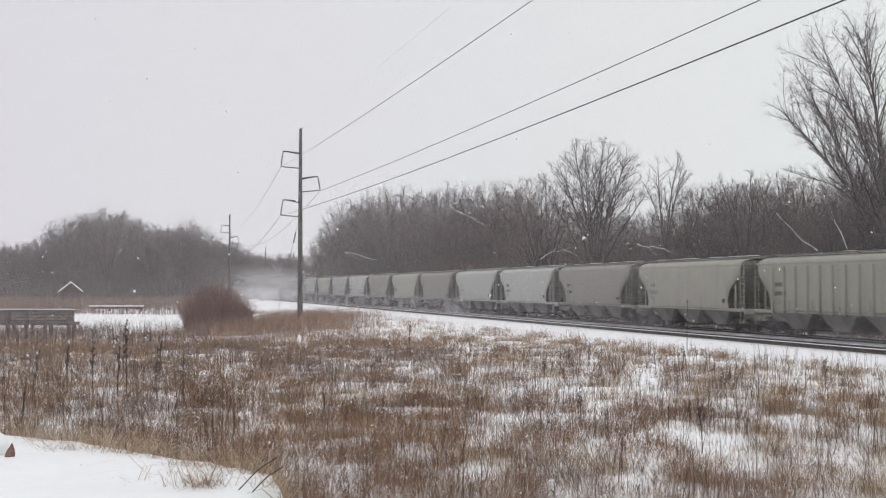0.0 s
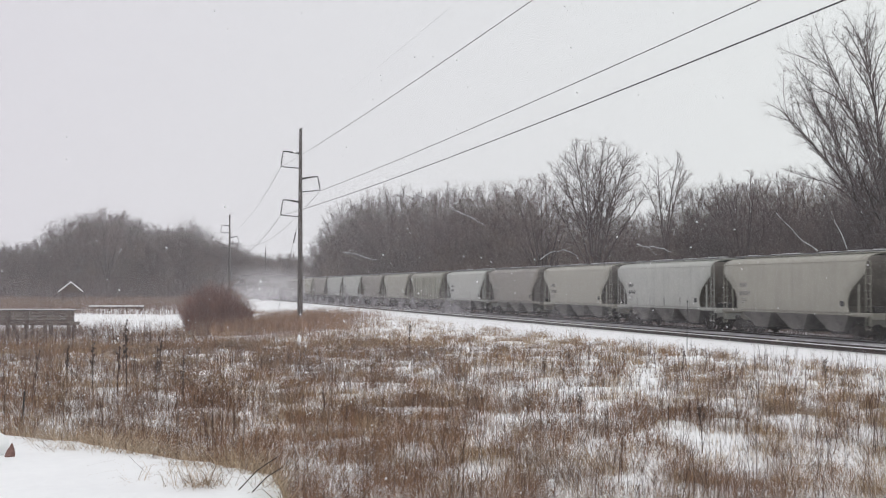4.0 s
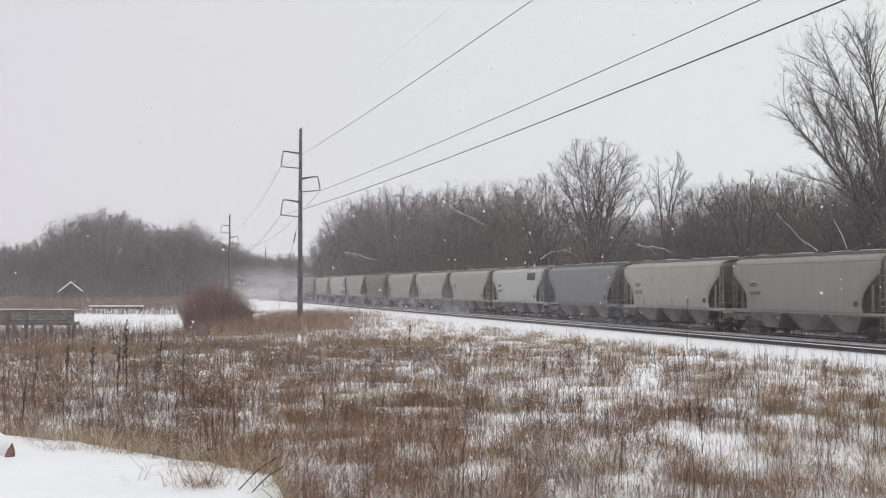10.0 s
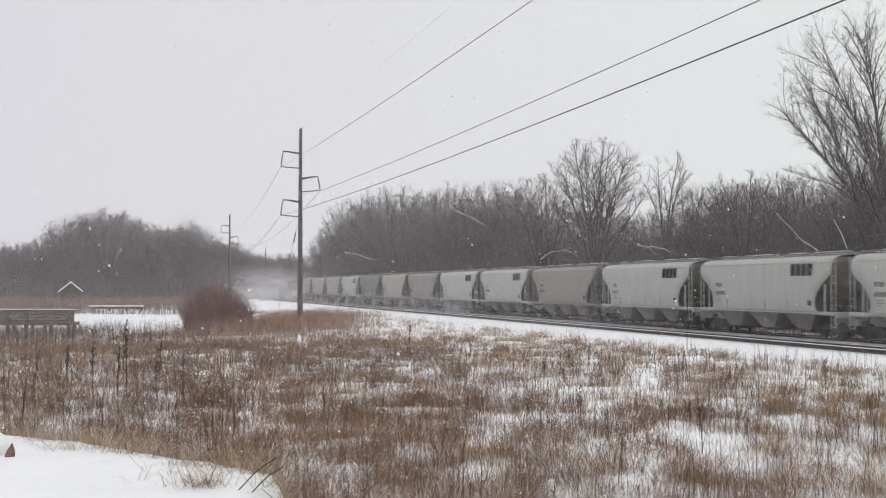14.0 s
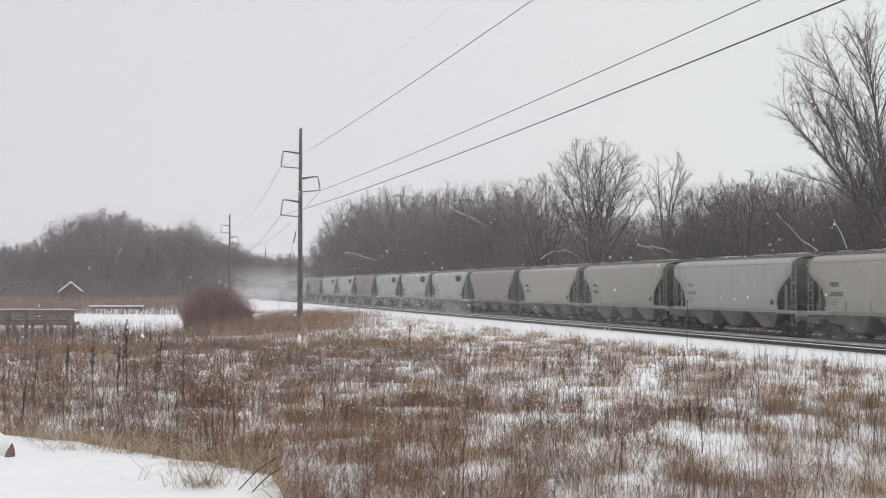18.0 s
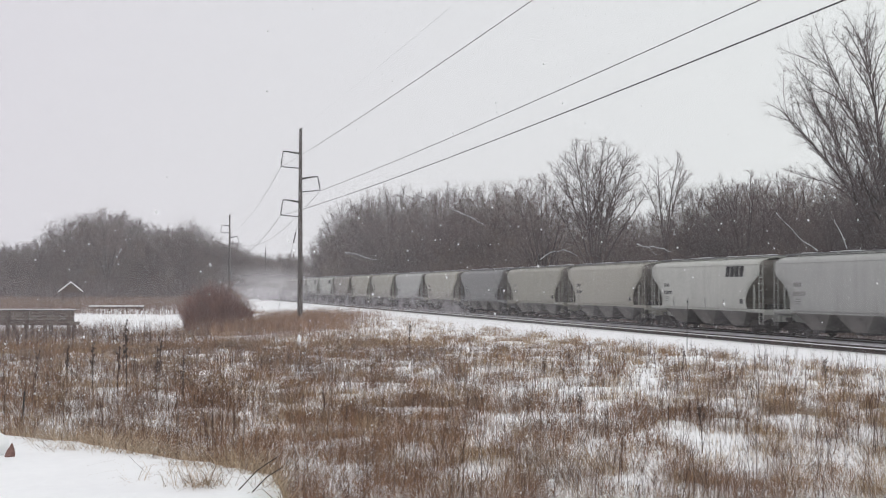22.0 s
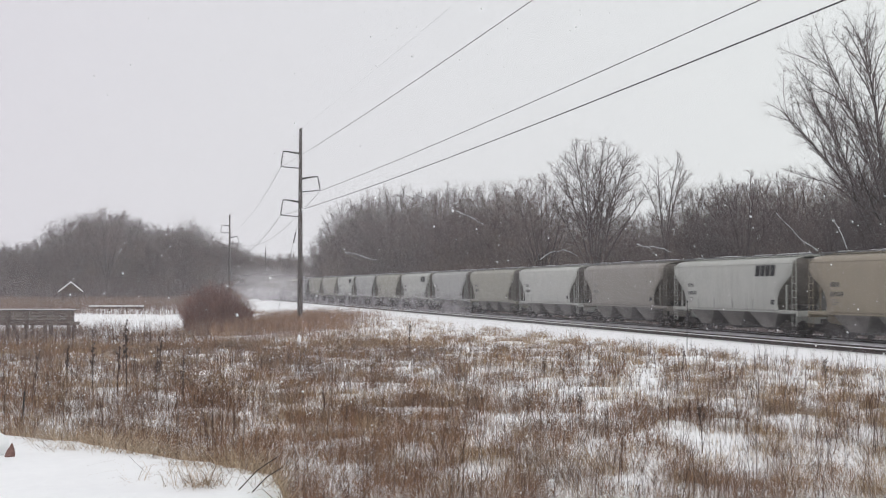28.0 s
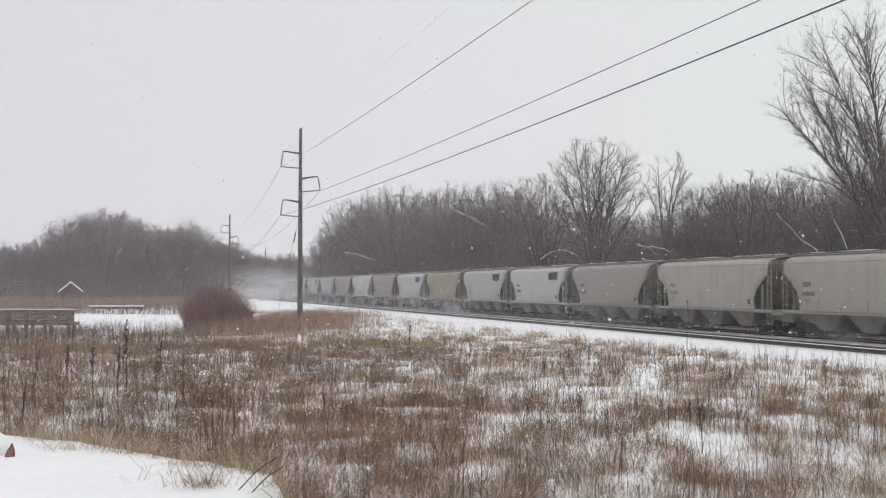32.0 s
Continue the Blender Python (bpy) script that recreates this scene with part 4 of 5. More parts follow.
# ================= power line =================
def build_pole():
    p = empty("power_pole", "tall dark wooden power pole with three bracket arms", "power pole", "poles of the power line")
    part("pole", tube(bmesh.new(), [(0, 0, -0.6), (0, 0, 6), (0, 0, 13), (0, 0, 18.6)], [0.27, 0.235, 0.185, 0.135], 12), pole_wood, p)
    cap = part("pole_cap", tube(bmesh.new(), [(0, 0, 18.6), (0.0, 0, 18.68), (0.22, 0, 18.64)], [0.05, 0.04, 0.03], 6), iron, p, "small iron wire clamp")
    for sg, za, zc in ((-1, 16.3, 14.9), (1, 13.85, 12.6), (-1, 11.6, 10.2)):
        part("bracket_arm", tube(bmesh.new(), [(0, 0, za - 0.12), (sg * 0.6, 0, za), (sg * 1.2, 0, za + 0.1), (sg * 1.72, 0, za + 0.12)], [0.13, 0.10, 0.075, 0.06], 6), iron, p)
        bm = bmesh.new()
        tube(bm, [(sg * 1.70, 0, za + 0.08), (sg * 1.9, 0, zc + 0.1)], [0.035, 0.035], 6)
        for k in range(9):
            t = 0.12 + k * 0.09
            c = Vector((sg * 1.70, 0, za + 0.08)).lerp(Vector((sg * 1.9, 0, zc + 0.1)), t)
            tube(bm, [c, c + Vector((sg * 0.008, 0, -0.05))], [0.085, 0.085], 8)
        part("insulator_string", bm, iron, p, "string of dark disc insulators")
        part("strut_insulator", tube(bmesh.new(), [(0, 0, zc - 0.12), (sg * 1.65, 0, zc + 0.02), (sg * 1.78, 0, zc + 0.12), (sg * 1.9, 0, zc + 0.02)], [0.055, 0.055, 0.04, 0.04], 6), iron, p)
    for k in range(5):
        bm = bmesh.new()
        tube(bm, [(-0.2, -0.1, 3 + k * 2.6), (0.2, -0.1, 3 + k * 2.6)], [0.03, 0.03], 5)
        part("bolt", bm, iron, p)
    return p


def build_power_line():
    p1 = build_pole()
    spots = [(23.7, -25.0, 0), (-13.8, 125.0, 0), (-45.2, 274.0, 0), (-68.6, 500.0, 0)]
    p1.matrix_basis = pose(*spots[1])
    for s in (spots[0], spots[2], spots[3]):
        copy_thing(p1, pose(*s))
    ends = [(0, 18.6, 0.005, "overhead ground wire", 0.5), (-1.9, 14.9, 0.017, "upper conductor", 0.75), (1.9, 12.6, 0.019, "middle conductor", 0.62), (-1.9, 10.2, 0.021, "lower conductor", 0.8)]
    for a, b in zip(spots, spots[1:]):
        for dx, z, r, lab, low in ends:
            sag = low if a[1] < 0 else 2.4
            pts = []
            for k in range(25):
                t = k / 24
                pts.append((a[0] + dx + (b[0] - a[0]) * t, a[1] + (b[1] - a[1]) * t, z - sag * 4 * t * (1 - t)))
            w = part("power_wire", tube(bmesh.new(), pts, [r] * 25, 5), wire_mat)
            tagged(w, "thin dark " + lab + " strung between poles", "wire", "wires of the power line")
    x, y, _ = spots[1]
    g = part("guy_wire", tube(bmesh.new(), [(x - 0.2, y, 9.6), (x - 1.9, y + 5.0, 4.75), (x - 3.6, y + 10, -0.1)], [0.014, 0.014, 0.014], 5), wire_mat)
    tagged(g, "steel guy wire anchoring the pole", "guy wire")
    rod_bm = tube(bmesh.new(), [(x - 0.54, y + 1.0, 8.63), (x - 0.88, y + 2.0, 7.66)], [0.06, 0.06], 6)
    s = part("guy_insulator", rod_bm, iron)
    tagged(s, "dark rod insulator on the guy wire", "insulator")


# ================= boardwalk, kiosk, shrub =================
def build_boardwalk():
    b = empty("boardwalk_railing", "weathered grey timber boardwalk railing capped with snow", "railing")
    y = 104.0
    xs = [-44, -41.5, -39, -36.6, -34.9, -33.4, -31.9, -30.0]
    for k in range(4):
        z = 0.5 + k * 0.235
        part("rail_board", boxes((-45, -29.6, y - 0.03, y + 0.03, z, z + 0.222, 0.006)), deck_wood, b)
    part("deck_edge", boxes((-45, -29.6, y - 0.1, y + 1.6, 0.22, 0.48, 0.02)), deck_wood, b)
    part("top_cap", boxes((-45, -29.5, y - 0.12, y + 0.12, 1.42, 1.48, 0.01)), deck_wood, b)
    part("cap_snow", boxes((-45, -29.5, y - 0.11, y + 0.11, 1.48, 1.535, 0.02)), snow, b, "ridge of snow on the cap board")
    for x in xs:
        part("post", boxes((x - 0.16, x + 0.16, y - 0.2, y - 0.03, -1.2, 1.42, 0.02)), deck_wood, b)
        part("pile", boxes((x - 0.14, x + 0.14, y + 1.3, y + 1.55, -1.2, 0.25, 0.02)), deck_wood, b)
    side = empty("boardwalk_section", "distant snow-topped timber boardwalk across the marsh", "boardwalk")
    y2 = 190.0
    part("deck_edge", boxes((-52, -44.2, y2, y2 + 1.5, 0.1, 0.42, 0.02)), deck_wood, side)
    part("deck_snow", boxes((-52, -44.2, y2 + 0.02, y2 + 1.5, 0.42, 0.58, 0.04)), snow, side, "snow lying along the deck")
    for x in (-51.5, -49, -46.5, -44.4):
        part("pile", boxes((x - 0.12, x + 0.12, y2 + 0.3, y2 + 0.5, -1.3, 0.1)), deck_wood, side)


def build_kiosk():
    k = empty("trail_kiosk", "small open gabled timber kiosk with a snowy roof", "kiosk", "", pose(-57.5, 200, ground_z(-57.5, 200), 0, 0, 16))
    top = 4.15 - ground_z(-57.5, 200)
    ev = top - 1.5
    for x in (-1.15, 1.15):
        for y in (-0.7, 0.7):
            part("post", boxes((x - 0.09, x + 0.09, y - 0.09, y + 0.09, -0.3, ev + 0.35, 0.01)), deck_wood, k)
    for sg in (-1, 1):
        for nm, lo, hi, mt in (("roof_slope", 0.0, 0.12, deck_wood), ("roof_snow", 0.12, 0.3, snow)):
            bm = bmesh.new()
            pr = [(0, top - 0.3 + lo), (sg * 1.85, ev - 0.3 + lo), (sg * 1.85, ev - 0.3 + hi), (0, top - 0.3 + hi)]
            fr = [bm.verts.new((x, -1.1, z)) for x, z in pr]
            bk = [bm.verts.new((x, 1.1, z)) for x, z in pr]
            bm.faces.new(fr)
            bm.faces.new(bk[::-1])
            for i in range(4):
                bm.faces.new((fr[i], fr[(i + 1) % 4], bk[(i + 1) % 4], bk[i]))
            bmesh.ops.recalc_face_normals(bm, faces=bm.faces)
            part(nm, bm, mt, k)
    bm = bmesh.new()
    tri = [(-1.7, ev - 0.2), (1.7, ev - 0.2), (0, top - 0.32)]
    a = [bm.verts.new((x, -0.95, z)) for x, z in tri]
    b2 = [bm.verts.new((x, -0.88, z)) for x, z in tri]
    bm.faces.new(a)
    bm.faces.new(b2[::-1])
    for i in range(3):
        bm.faces.new((a[i], a[(i + 1) % 3], b2[(i + 1) % 3], b2[i]))
    part("gable_panel", bm, deck_wood, k)


def build_shrub():
    n = 5200
    t = np.random.rand(n) * 2 * np.pi
    r = np.random.rand(n) ** 0.55
    cx, cy = -19.7, 113
    base = np.c_[cx + np.cos(t) * r * 2.75, cy + np.sin(t) * r * 3.0, np.full(n, -0.5)]
    bump = np.array([noise.noise((a * 0.7, b * 0.7, 8.0)) for a, b, _ in base])
    hgt = (4.45 - 1.9 * r ** 2 + 0.7 * bump - 0.2 * np.clip(base[:, 0] - cx, 0, 9)) * np.random.uniform(0.35, 1.0, n)
    az = t + np.random.normal(0, 0.9, n)
    lean = np.random.uniform(0.0, 0.6, n) * (0.3 + r)
    pieces = [blades(base, hgt, az, lean, np.random.uniform(0.012, 0.026, n))]
    aim = np.c_[np.cos(az), np.sin(az), np.zeros(n)]
    for k in range(7):
        f = np.random.uniform(0.3, 1.0, n)
        q = base + aim * (lean * hgt * f * 0.7)[:, None] + np.c_[np.zeros((n, 2)), hgt * f]
        pieces.append(twiglets(q, np.random.uniform(0.2, 0.7, n), np.random.rand(n) * 6.28, np.random.uniform(-0.4, 1.2, n), np.random.uniform(0.012, 0.022, n)))
    ob = stuff("red_shrub_thicket", pieces, shrub_mat, "dense rounded red-brown leafless shrub thicket in the field")
    ob["category"] = "shrub"


# ================= the field's dead weeds and grass =================
def cover(x, y):
    """How thick the dead growth stands at a place, 0 to 1, and how much of it is straw-coloured grass."""
    s, d = line_coords(x, y)
    m = mound(x, y) if y < 40 else -9
    if d > 29.0 or m > 0.1:
        return -1.0, 0.0
    pond = ((x + 43) / 22) ** 2 + ((y - 140) / 50) ** 2
    if pond < 1 + 0.3 * noise.noise((x * 0.2, y * 0.1, 2.0)):
        return (0.42 if y < 112 else 0.07), 0.1
    patch = 0.5 + 0.28 * noise.noise((x * 0.15, y * 0.08, 11.0)) + 0.5 * noise.noise((x * 0.62, y * 0.24, 4.0)) + 0.8 * noise.noise((x * 1.5, y * 0.8, 9.0)) + 0.45 * noise.noise((x * 0.85, y * 0.5, 21.0))
    left = 1 - smooth(-5, 9, x + 0.12 * (y - 40))
    near = 0.75 * (1 - smooth(20, 36, y)) * (1 - smooth(5, 11, x))
    near += 0.45 * (1 - smooth(22, 28, y)) * (1 - smooth(0.5, 4, x))
    far = smooth(52, 100, y) * (1 - smooth(12, 21, d))
    c = (patch - 0.2) * 2.2 + 0.42 * left + 0.42 * near + 0.8 * far
    c -= 0.4 * smooth(18, 27, d) + 0.2 * smooth(4, 8, x) * (1 - smooth(22, 36, y))
    st = 0.56 + 0.9 * noise.noise((x * 0.21, y * 0.14, 31.0)) + 0.5 * smooth(12, 25, d) - 0.1 * left
    st += 0.5 * smooth(-2.0, -0.4, m)
    return min(1, max(0, c)), min(1, max(0, st))


def build_field():
    weeds, greys, tans, grass, heads, singles = [], [], [], [], [], []
    fuzz = {"w": [], "g": []}

    def ground_at(x, y):
        return np.array([ground_z(a, b) - 0.02 for a, b in zip(x, y)])

    def clumps(n, y0, y1, slope, pad, each, wide, tall, spread, forks):
        """Bushy clumps of stems that lean outward from their middle."""
        cy = np.random.uniform(y0, y1, n)
        cx = (np.random.rand(n) * 2 - 1) * (slope * cy + pad)
        sel = {"w": [], "g": [], "t": [], "s": []}
        for a, b in zip(cx, cy):
            c, st = cover(a, b)
            if random.random() < c * 0.9 + (0.04 if c >= 0 else -1):
                q = random.random()
                if q < st * 0.72:
                    key = "t" if random.random() < 0.62 else "s"
                else:
                    red = 0.4 * (1 - smooth(24, 34, b)) * (1 - smooth(0, 5, a))
                    key = "g" if noise.noise((a * 0.3, b * 0.25, 51.0)) + random.gauss(0, 0.22) > 0.06 + red else "w"
                sel[key].append((a, b, 0.45 + 0.55 * max(c, 0.2), random.uniform(0.6, 1.2)))
        for key, out in (("w", weeds), ("g", greys), ("t", tans), ("s", grass)):
            if not sel[key]:
                continue
            cl = np.array(sel[key])
            bulk = 1.7 if key in "st" else 1.0
            reps = np.maximum(3, bulk *  (cl[:, 2] * cl[:, 3] * each * np.random.uniform(0.5, 1.3, len(cl)))).astype(int)
            idx = np.repeat(np.arange(len(cl)), reps)
            m = len(idx)
            off = np.random.normal(0, 1, (m, 2)) * (spread * np.random.uniform(0.6, 1.4, len(cl)))[idx][:, None]
            x, y = cl[idx, 0] + off[:, 0], cl[idx, 1] + off[:, 1]
            p = np.c_[x, y, ground_at(x, y)]
            far = np.hypot(off[:, 0], off[:, 1]) / spread
            h = tall * cl[idx, 3] * np.random.uniform(0.45, 1.1, m) * np.clip(1.2 - 0.38 * far, 0.3, 1.2)
            az = np.arctan2(off[:, 1], off[:, 0]) + np.random.normal(0, 0.7, m)
            ln = np.clip(0.18 + 0.5 * far + np.random.normal(0, 0.3, m), 0, 1.7)
            wd = np.random.uniform(0.6, 1.4, m) * wide * np.clip(p[:, 1] / 24, 0.8, 3.4)
            if key in "st":
                ln = np.clip(ln * 1.4 + 0.1, 0, 1.3)
                out.append(blades(p, h * 0.9, az, ln, wd * 0.9, 0.35))
                continue
            out.append(blades(p, h, az, ln, wd))
            aim = np.c_[np.cos(az), np.sin(az), np.zeros(m)]
            for k in range(forks):
                f = np.random.uniform(0.3, 0.85, m)
                q = p + aim * (ln * h * f * 0.65)[:, None] + np.c_[np.zeros((m, 2)), h * f]
                fuzz[key].append(twiglets(q, h * np.random.uniform(0.15, 0.42, m), np.random.rand(m) * 6.28, np.random.uniform(-0.1, 1.2, m), wd * 0.72))
            k = np.random.rand(m) < 0.42
            tip = p[k] + aim[k] * (ln[k] * h[k] * 0.85)[:, None] + np.c_[np.zeros((k.sum(), 2)), h[k] * 0.88]
            heads.append(blades(tip, h[k] * np.random.uniform(0.06, 0.13, k.sum()), np.random.rand(k.sum()) * 6.28, np.random.uniform(0.4, 1.2, k.sum()), wd[k] * 1.8))

    clumps(4300, 12.0, 38, 0.40, 1.5, 50, 0.0046, 0.5, 0.22, 7)
    clumps(9800, 38, 81, 0.40, 3, 29, 0.0050, 0.5, 0.25, 3)
    clumps(10500, 81, 185, 0.40, 4, 14, 0.0068, 0.62, 0.42, 1)
    clumps(1500, 10, 120, 0.30, 45, 8, 0.008, 0.5, 0.4, 0)
    # thin single stems between the clumps
    n = 10000
    y = 12 + 50 * np.random.rand(n) ** 1.3
    x = (np.random.rand(n) * 2 - 1) * (0.40 * y + 2)
    keep = np.array([random.random() < 0.18 + 0.7 * cover(a, b)[0] for a, b in zip(x, y)])
    x, y = x[keep], y[keep]
    m = len(x)
    p = np.c_[x, y, ground_at(x, y)]
    h = np.random.uniform(0.4, 1.0, m)
    az, ln, wd = np.random.rand(m) * 6.28, np.abs(np.random.normal(0, 0.28, m)), np.random.uniform(0.006, 0.011, m) * np.clip(y / 24, 0.8, 2.2)
    singles.append(blades(p, h, az, ln, wd))
    side = []
    for k in range(4):
        f = np.random.uniform(0.4, 0.9, m)
        q = p + np.c_[np.cos(az), np.sin(az), np.zeros(m)] * (ln * h * f * 0.65)[:, None] + np.c_[np.zeros((m, 2)), h * f]
        side.append(twiglets(q, h * np.random.uniform(0.08, 0.26, m), np.random.rand(m) * 6.28, np.random.uniform(0.1, 1.2, m), wd * 0.8))
    n = 1500
    y = np.random.uniform(74, 103, n)
    x = np.random.uniform(-0.36, -0.18, n) * y
    p = np.c_[x, y, ground_at(x, y)]
    h = np.random.uniform(0.5, 1.5, n)
    az, ln, wd = np.random.rand(n) * 6.28, np.abs(np.random.normal(0, 0.2, n)), np.random.uniform(0.012, 0.024, n)
    singles.append(blades(p, h, az, ln, wd))
    for k in range(3):
        f = np.random.uniform(0.5, 0.95, n)
        q = p + np.c_[np.cos(az), np.sin(az), np.zeros(n)] * (ln * h * f * 0.65)[:, None] + np.c_[np.zeros((n, 2)), h * f]
        side.append(twiglets(q, h * np.random.uniform(0.06, 0.2, n), np.random.rand(n) * 6.28, np.random.uniform(0.1, 1.2, n), wd * 0.8))
    # brown reeds of the marsh
    n = 26000
    dep = np.random.uniform(172, 330, n)
    px = np.random.uniform(-120, 350, n)
    base = np.c_[(px - 784) / 2290 * dep, dep, np.zeros(n)]
    gap = np.array([noise.noise((a * 0.06, b * 0.05, 1.0)) for a, b, _ in base])
    base = base[gap > -0.18]
    base[:, 2] = [ground_z(a, b) - 0.05 for a, b, _ in base]
    n = len(base)
    stuff("marsh_reeds", [blades(base, np.random.uniform(0.6, 1.5, n), np.random.rand(n) * 6.28, np.random.uniform(0, 0.5, n), np.random.uniform(0.03, 0.07, n))], reed_mat, "mauve-brown dead reeds round the frozen marsh")
    n = 5000
    base = np.c_[np.random.uniform(-47, -30.5, n), np.random.uniform(98, 128, n), np.zeros(n)]
    base[:, 2] = [ground_z(a, b) - 0.05 for a, b, _ in base]
    stuff("boardwalk_weeds", [blades(base, np.random.uniform(0.3, 1.15, n), np.random.rand(n) * 6.28, np.random.uniform(0.05, 0.8, n), np.random.uniform(0.014, 0.03, n))], reed_mat, "brown dead weeds round the posts of the boardwalk")
    # taller growth between the shrub and the pole
    n = 11000
    base = np.c_[np.random.normal(-14.5, 3.6, n), np.random.uniform(95, 150, n), np.zeros(n)]
    base[:, 2] = [ground_z(a, b) - 0.05 for a, b, _ in base]
    stuff("tall_brown_grass", [blades(base, np.random.uniform(0.4, 1.5, n), np.random.rand(n) * 6.28, np.random.uniform(0.05, 0.6, n), np.random.uniform(0.012, 0.026, n))], weed_mat, "tall straw-brown grass beside the shrub thicket")
    flecks = []
    for lst, share_of in ((weeds, 0.022), (greys, 0.032), (singles, 0.09)):
        for v, q in lst[:4]:
            c = v.reshape(-1, 6, 3)[:, 4]
            c = c[(np.random.rand(len(c)) < share_of) & (c[:, 1] < 75)]
            r = (0.003 + 0.014 * np.random.rand(len(c)) ** 2.5) * np.clip(c[:, 1] / 25, 0.9, 1.6)
            cube = np.array([(-1, -1, -0.7), (1, -1, -0.8), (1, 1, -0.7), (-1, 1, -0.8), (-0.6, -0.7, 0.8), (0.7, -0.6, 0.7), (0.6, 0.6, 0.9), (-0.7, 0.6, 0.7)])
            vs = (c[:, None] + cube[None] * r[:, None, None] * np.random.uniform(0.4, 1.3, (len(c), 8, 3))).reshape(-1, 3)
            k = (np.arange(len(c)) * 8)[:, None]
            flecks.append((vs, np.concatenate([k + f for f in ([0, 3, 2, 1], [4, 5, 6, 7], [0, 1, 5, 4], [1, 2, 6, 5], [2, 3, 7, 6], [3, 0, 4, 7])])))
    stuff("snow_flecks", flecks, snow, "small flecks of snow caught on dead weeds")
    stuff("dead_weeds", weeds + fuzz["w"], weed_mat, "dense red-brown dead weed stems standing in snow")
    stuff("tan_grass", tans, tan_weed, "tan-brown dead grass clumps bending in the snow")
    stuff("thin_dark_weeds", singles + side, thin_weed, "thin dark single weed stalks with short side twigs")
    stuff("grey_weeds", greys + fuzz["g"], grey_weed, "thin grey-brown dead weed stems standing in snow")
    stuff("straw_grass", grass, straw, "pale straw-coloured dead grass tufts in the snow")
    stuff("seed_heads", heads, seed, "dry brown and pale seed heads on weed tips")

    # loose tufts on the snowy bank
    tufts = []
    for (x, y, n, h) in ((-2.1, 11.25, 90, 0.34), (-4.03, 13.7, 34, 0.34), (-3.7, 13.75, 30, 0.36), (-3.4, 13.5, 40, 0.38), (-3.1, 13.4, 40, 0.36), (-2.9, 13.2, 34, 0.34), (-2.46, 12.5, 40, 0.34), (-1.95, 12.4, 50, 0.4), (-1.67, 12.1, 44, 0.38), (-2.5, 11.9, 8, 0.3), (-2.7, 11.5, 6, 0.28), (-1.5, 11.3, 26, 0.34), (-4.4, 14.6, 40, 0.45), (-3.6, 14.2, 50, 0.5), (-3.0, 13.8, 50, 0.5)):
        n = max(8, int(n * 1.3))
        base = np.c_[np.random.normal(x, 0.12, n), np.random.normal(y, 0.10, n), np.zeros(n)]
        base[:, 2] = [ground_z(a, b) - 0.02 for a, b, _ in base]
        tufts.append(blades(base, np.random.uniform(0.5, 1.1, n) * h, np.random.rand(n) * 6.28, np.random.uniform(0.6, 2.2, n), np.random.uniform(0.0025, 0.0055, n), 0.36))
        k = n // 2
        tufts.append(blades(base[:k], np.random.uniform(0.25, 0.5, k) * h, np.random.rand(k) * 6.28, np.random.uniform(1.2, 2.8, k), np.random.uniform(0.004, 0.008, k), 0.28))
    # grass that hangs over the rim of the bank
    rim = []
    for x in np.random.uniform(-5.2, -1.2, 700):
        y = 16.5
        while y > 8 and mound(x, y) < random.uniform(-0.35, 0.22):
            y -= 0.05
        if noise.noise((x * 2.2, 3.0, 70.0)) > -0.12:
            rim.append((x, y, ground_z(x, y) - 0.02))
    rim = np.array(rim)
    k = len(rim)
    tufts.append(blades(rim, np.random.uniform(0.12, 0.42, k), np.random.normal(-1.57, 0.95, k), np.random.uniform(0.4, 2.0, k), np.random.uniform(0.004, 0.009, k), 0.36))
    # taller pale stalks just behind the rim
    back = []
    for x in np.random.uniform(-5.6, 0.6, 1700):
        y = np.random.uniform(9.0, 17.0)
        if -1.3 < mound(x, y) < -0.05 and noise.noise((x * 1.4, y * 0.9, 44.0)) > 0.02:
            back.append((x, y, ground_z(x, y) - 0.02))
    back = np.array(back)
    k = len(back)
    tufts.append(blades(back, np.random.uniform(0.25, 0.62, k), np.random.rand(k) * 6.28, np.random.uniform(0.2, 1.6, k), np.random.uniform(0.003, 0.006, k), 0.3))
    stuff("bank_tufts", tufts, straw, "loose bent straw tufts on the snowy bank")

    # single tall weeds
    rnd = random.Random(3)
    for (x, y, h) in ((-10.8, 40.0, 2.0), (-9.76, 40.0, 2.3), (-11.3, 39.0, 1.5), (-12.6, 40.0, 1.25), (-8.6, 39.0, 1.5), (-9.2, 42, 1.7), (5.2, 26.0, 0.95), (9.5, 27.0, 0.9), (-1.6, 62.0, 1.6), (8.1, 44, 1.1), (11.8, 40.0, 1.0), (-7.4, 37, 1.4), (-10.3, 41, 1.6), (3.2, 30, 0.9)):
        w = empty("tall_weed", "tall dark dead weed with branching seed heads", "dead weed", "single tall weeds", pose(x, y, ground_z(x, y) - 0.05, 0, 0, rnd.uniform(0, 360)))
        bend = rnd.uniform(-0.12, 0.12)
        part("stem", tube(bmesh.new(), [(0, 0, 0), (bend * 0.4, 0, h * 0.5), (bend, 0.02, h)], [0.008 * h, 0.007 * h, 0.004 * h], 5), dark_stem, w)
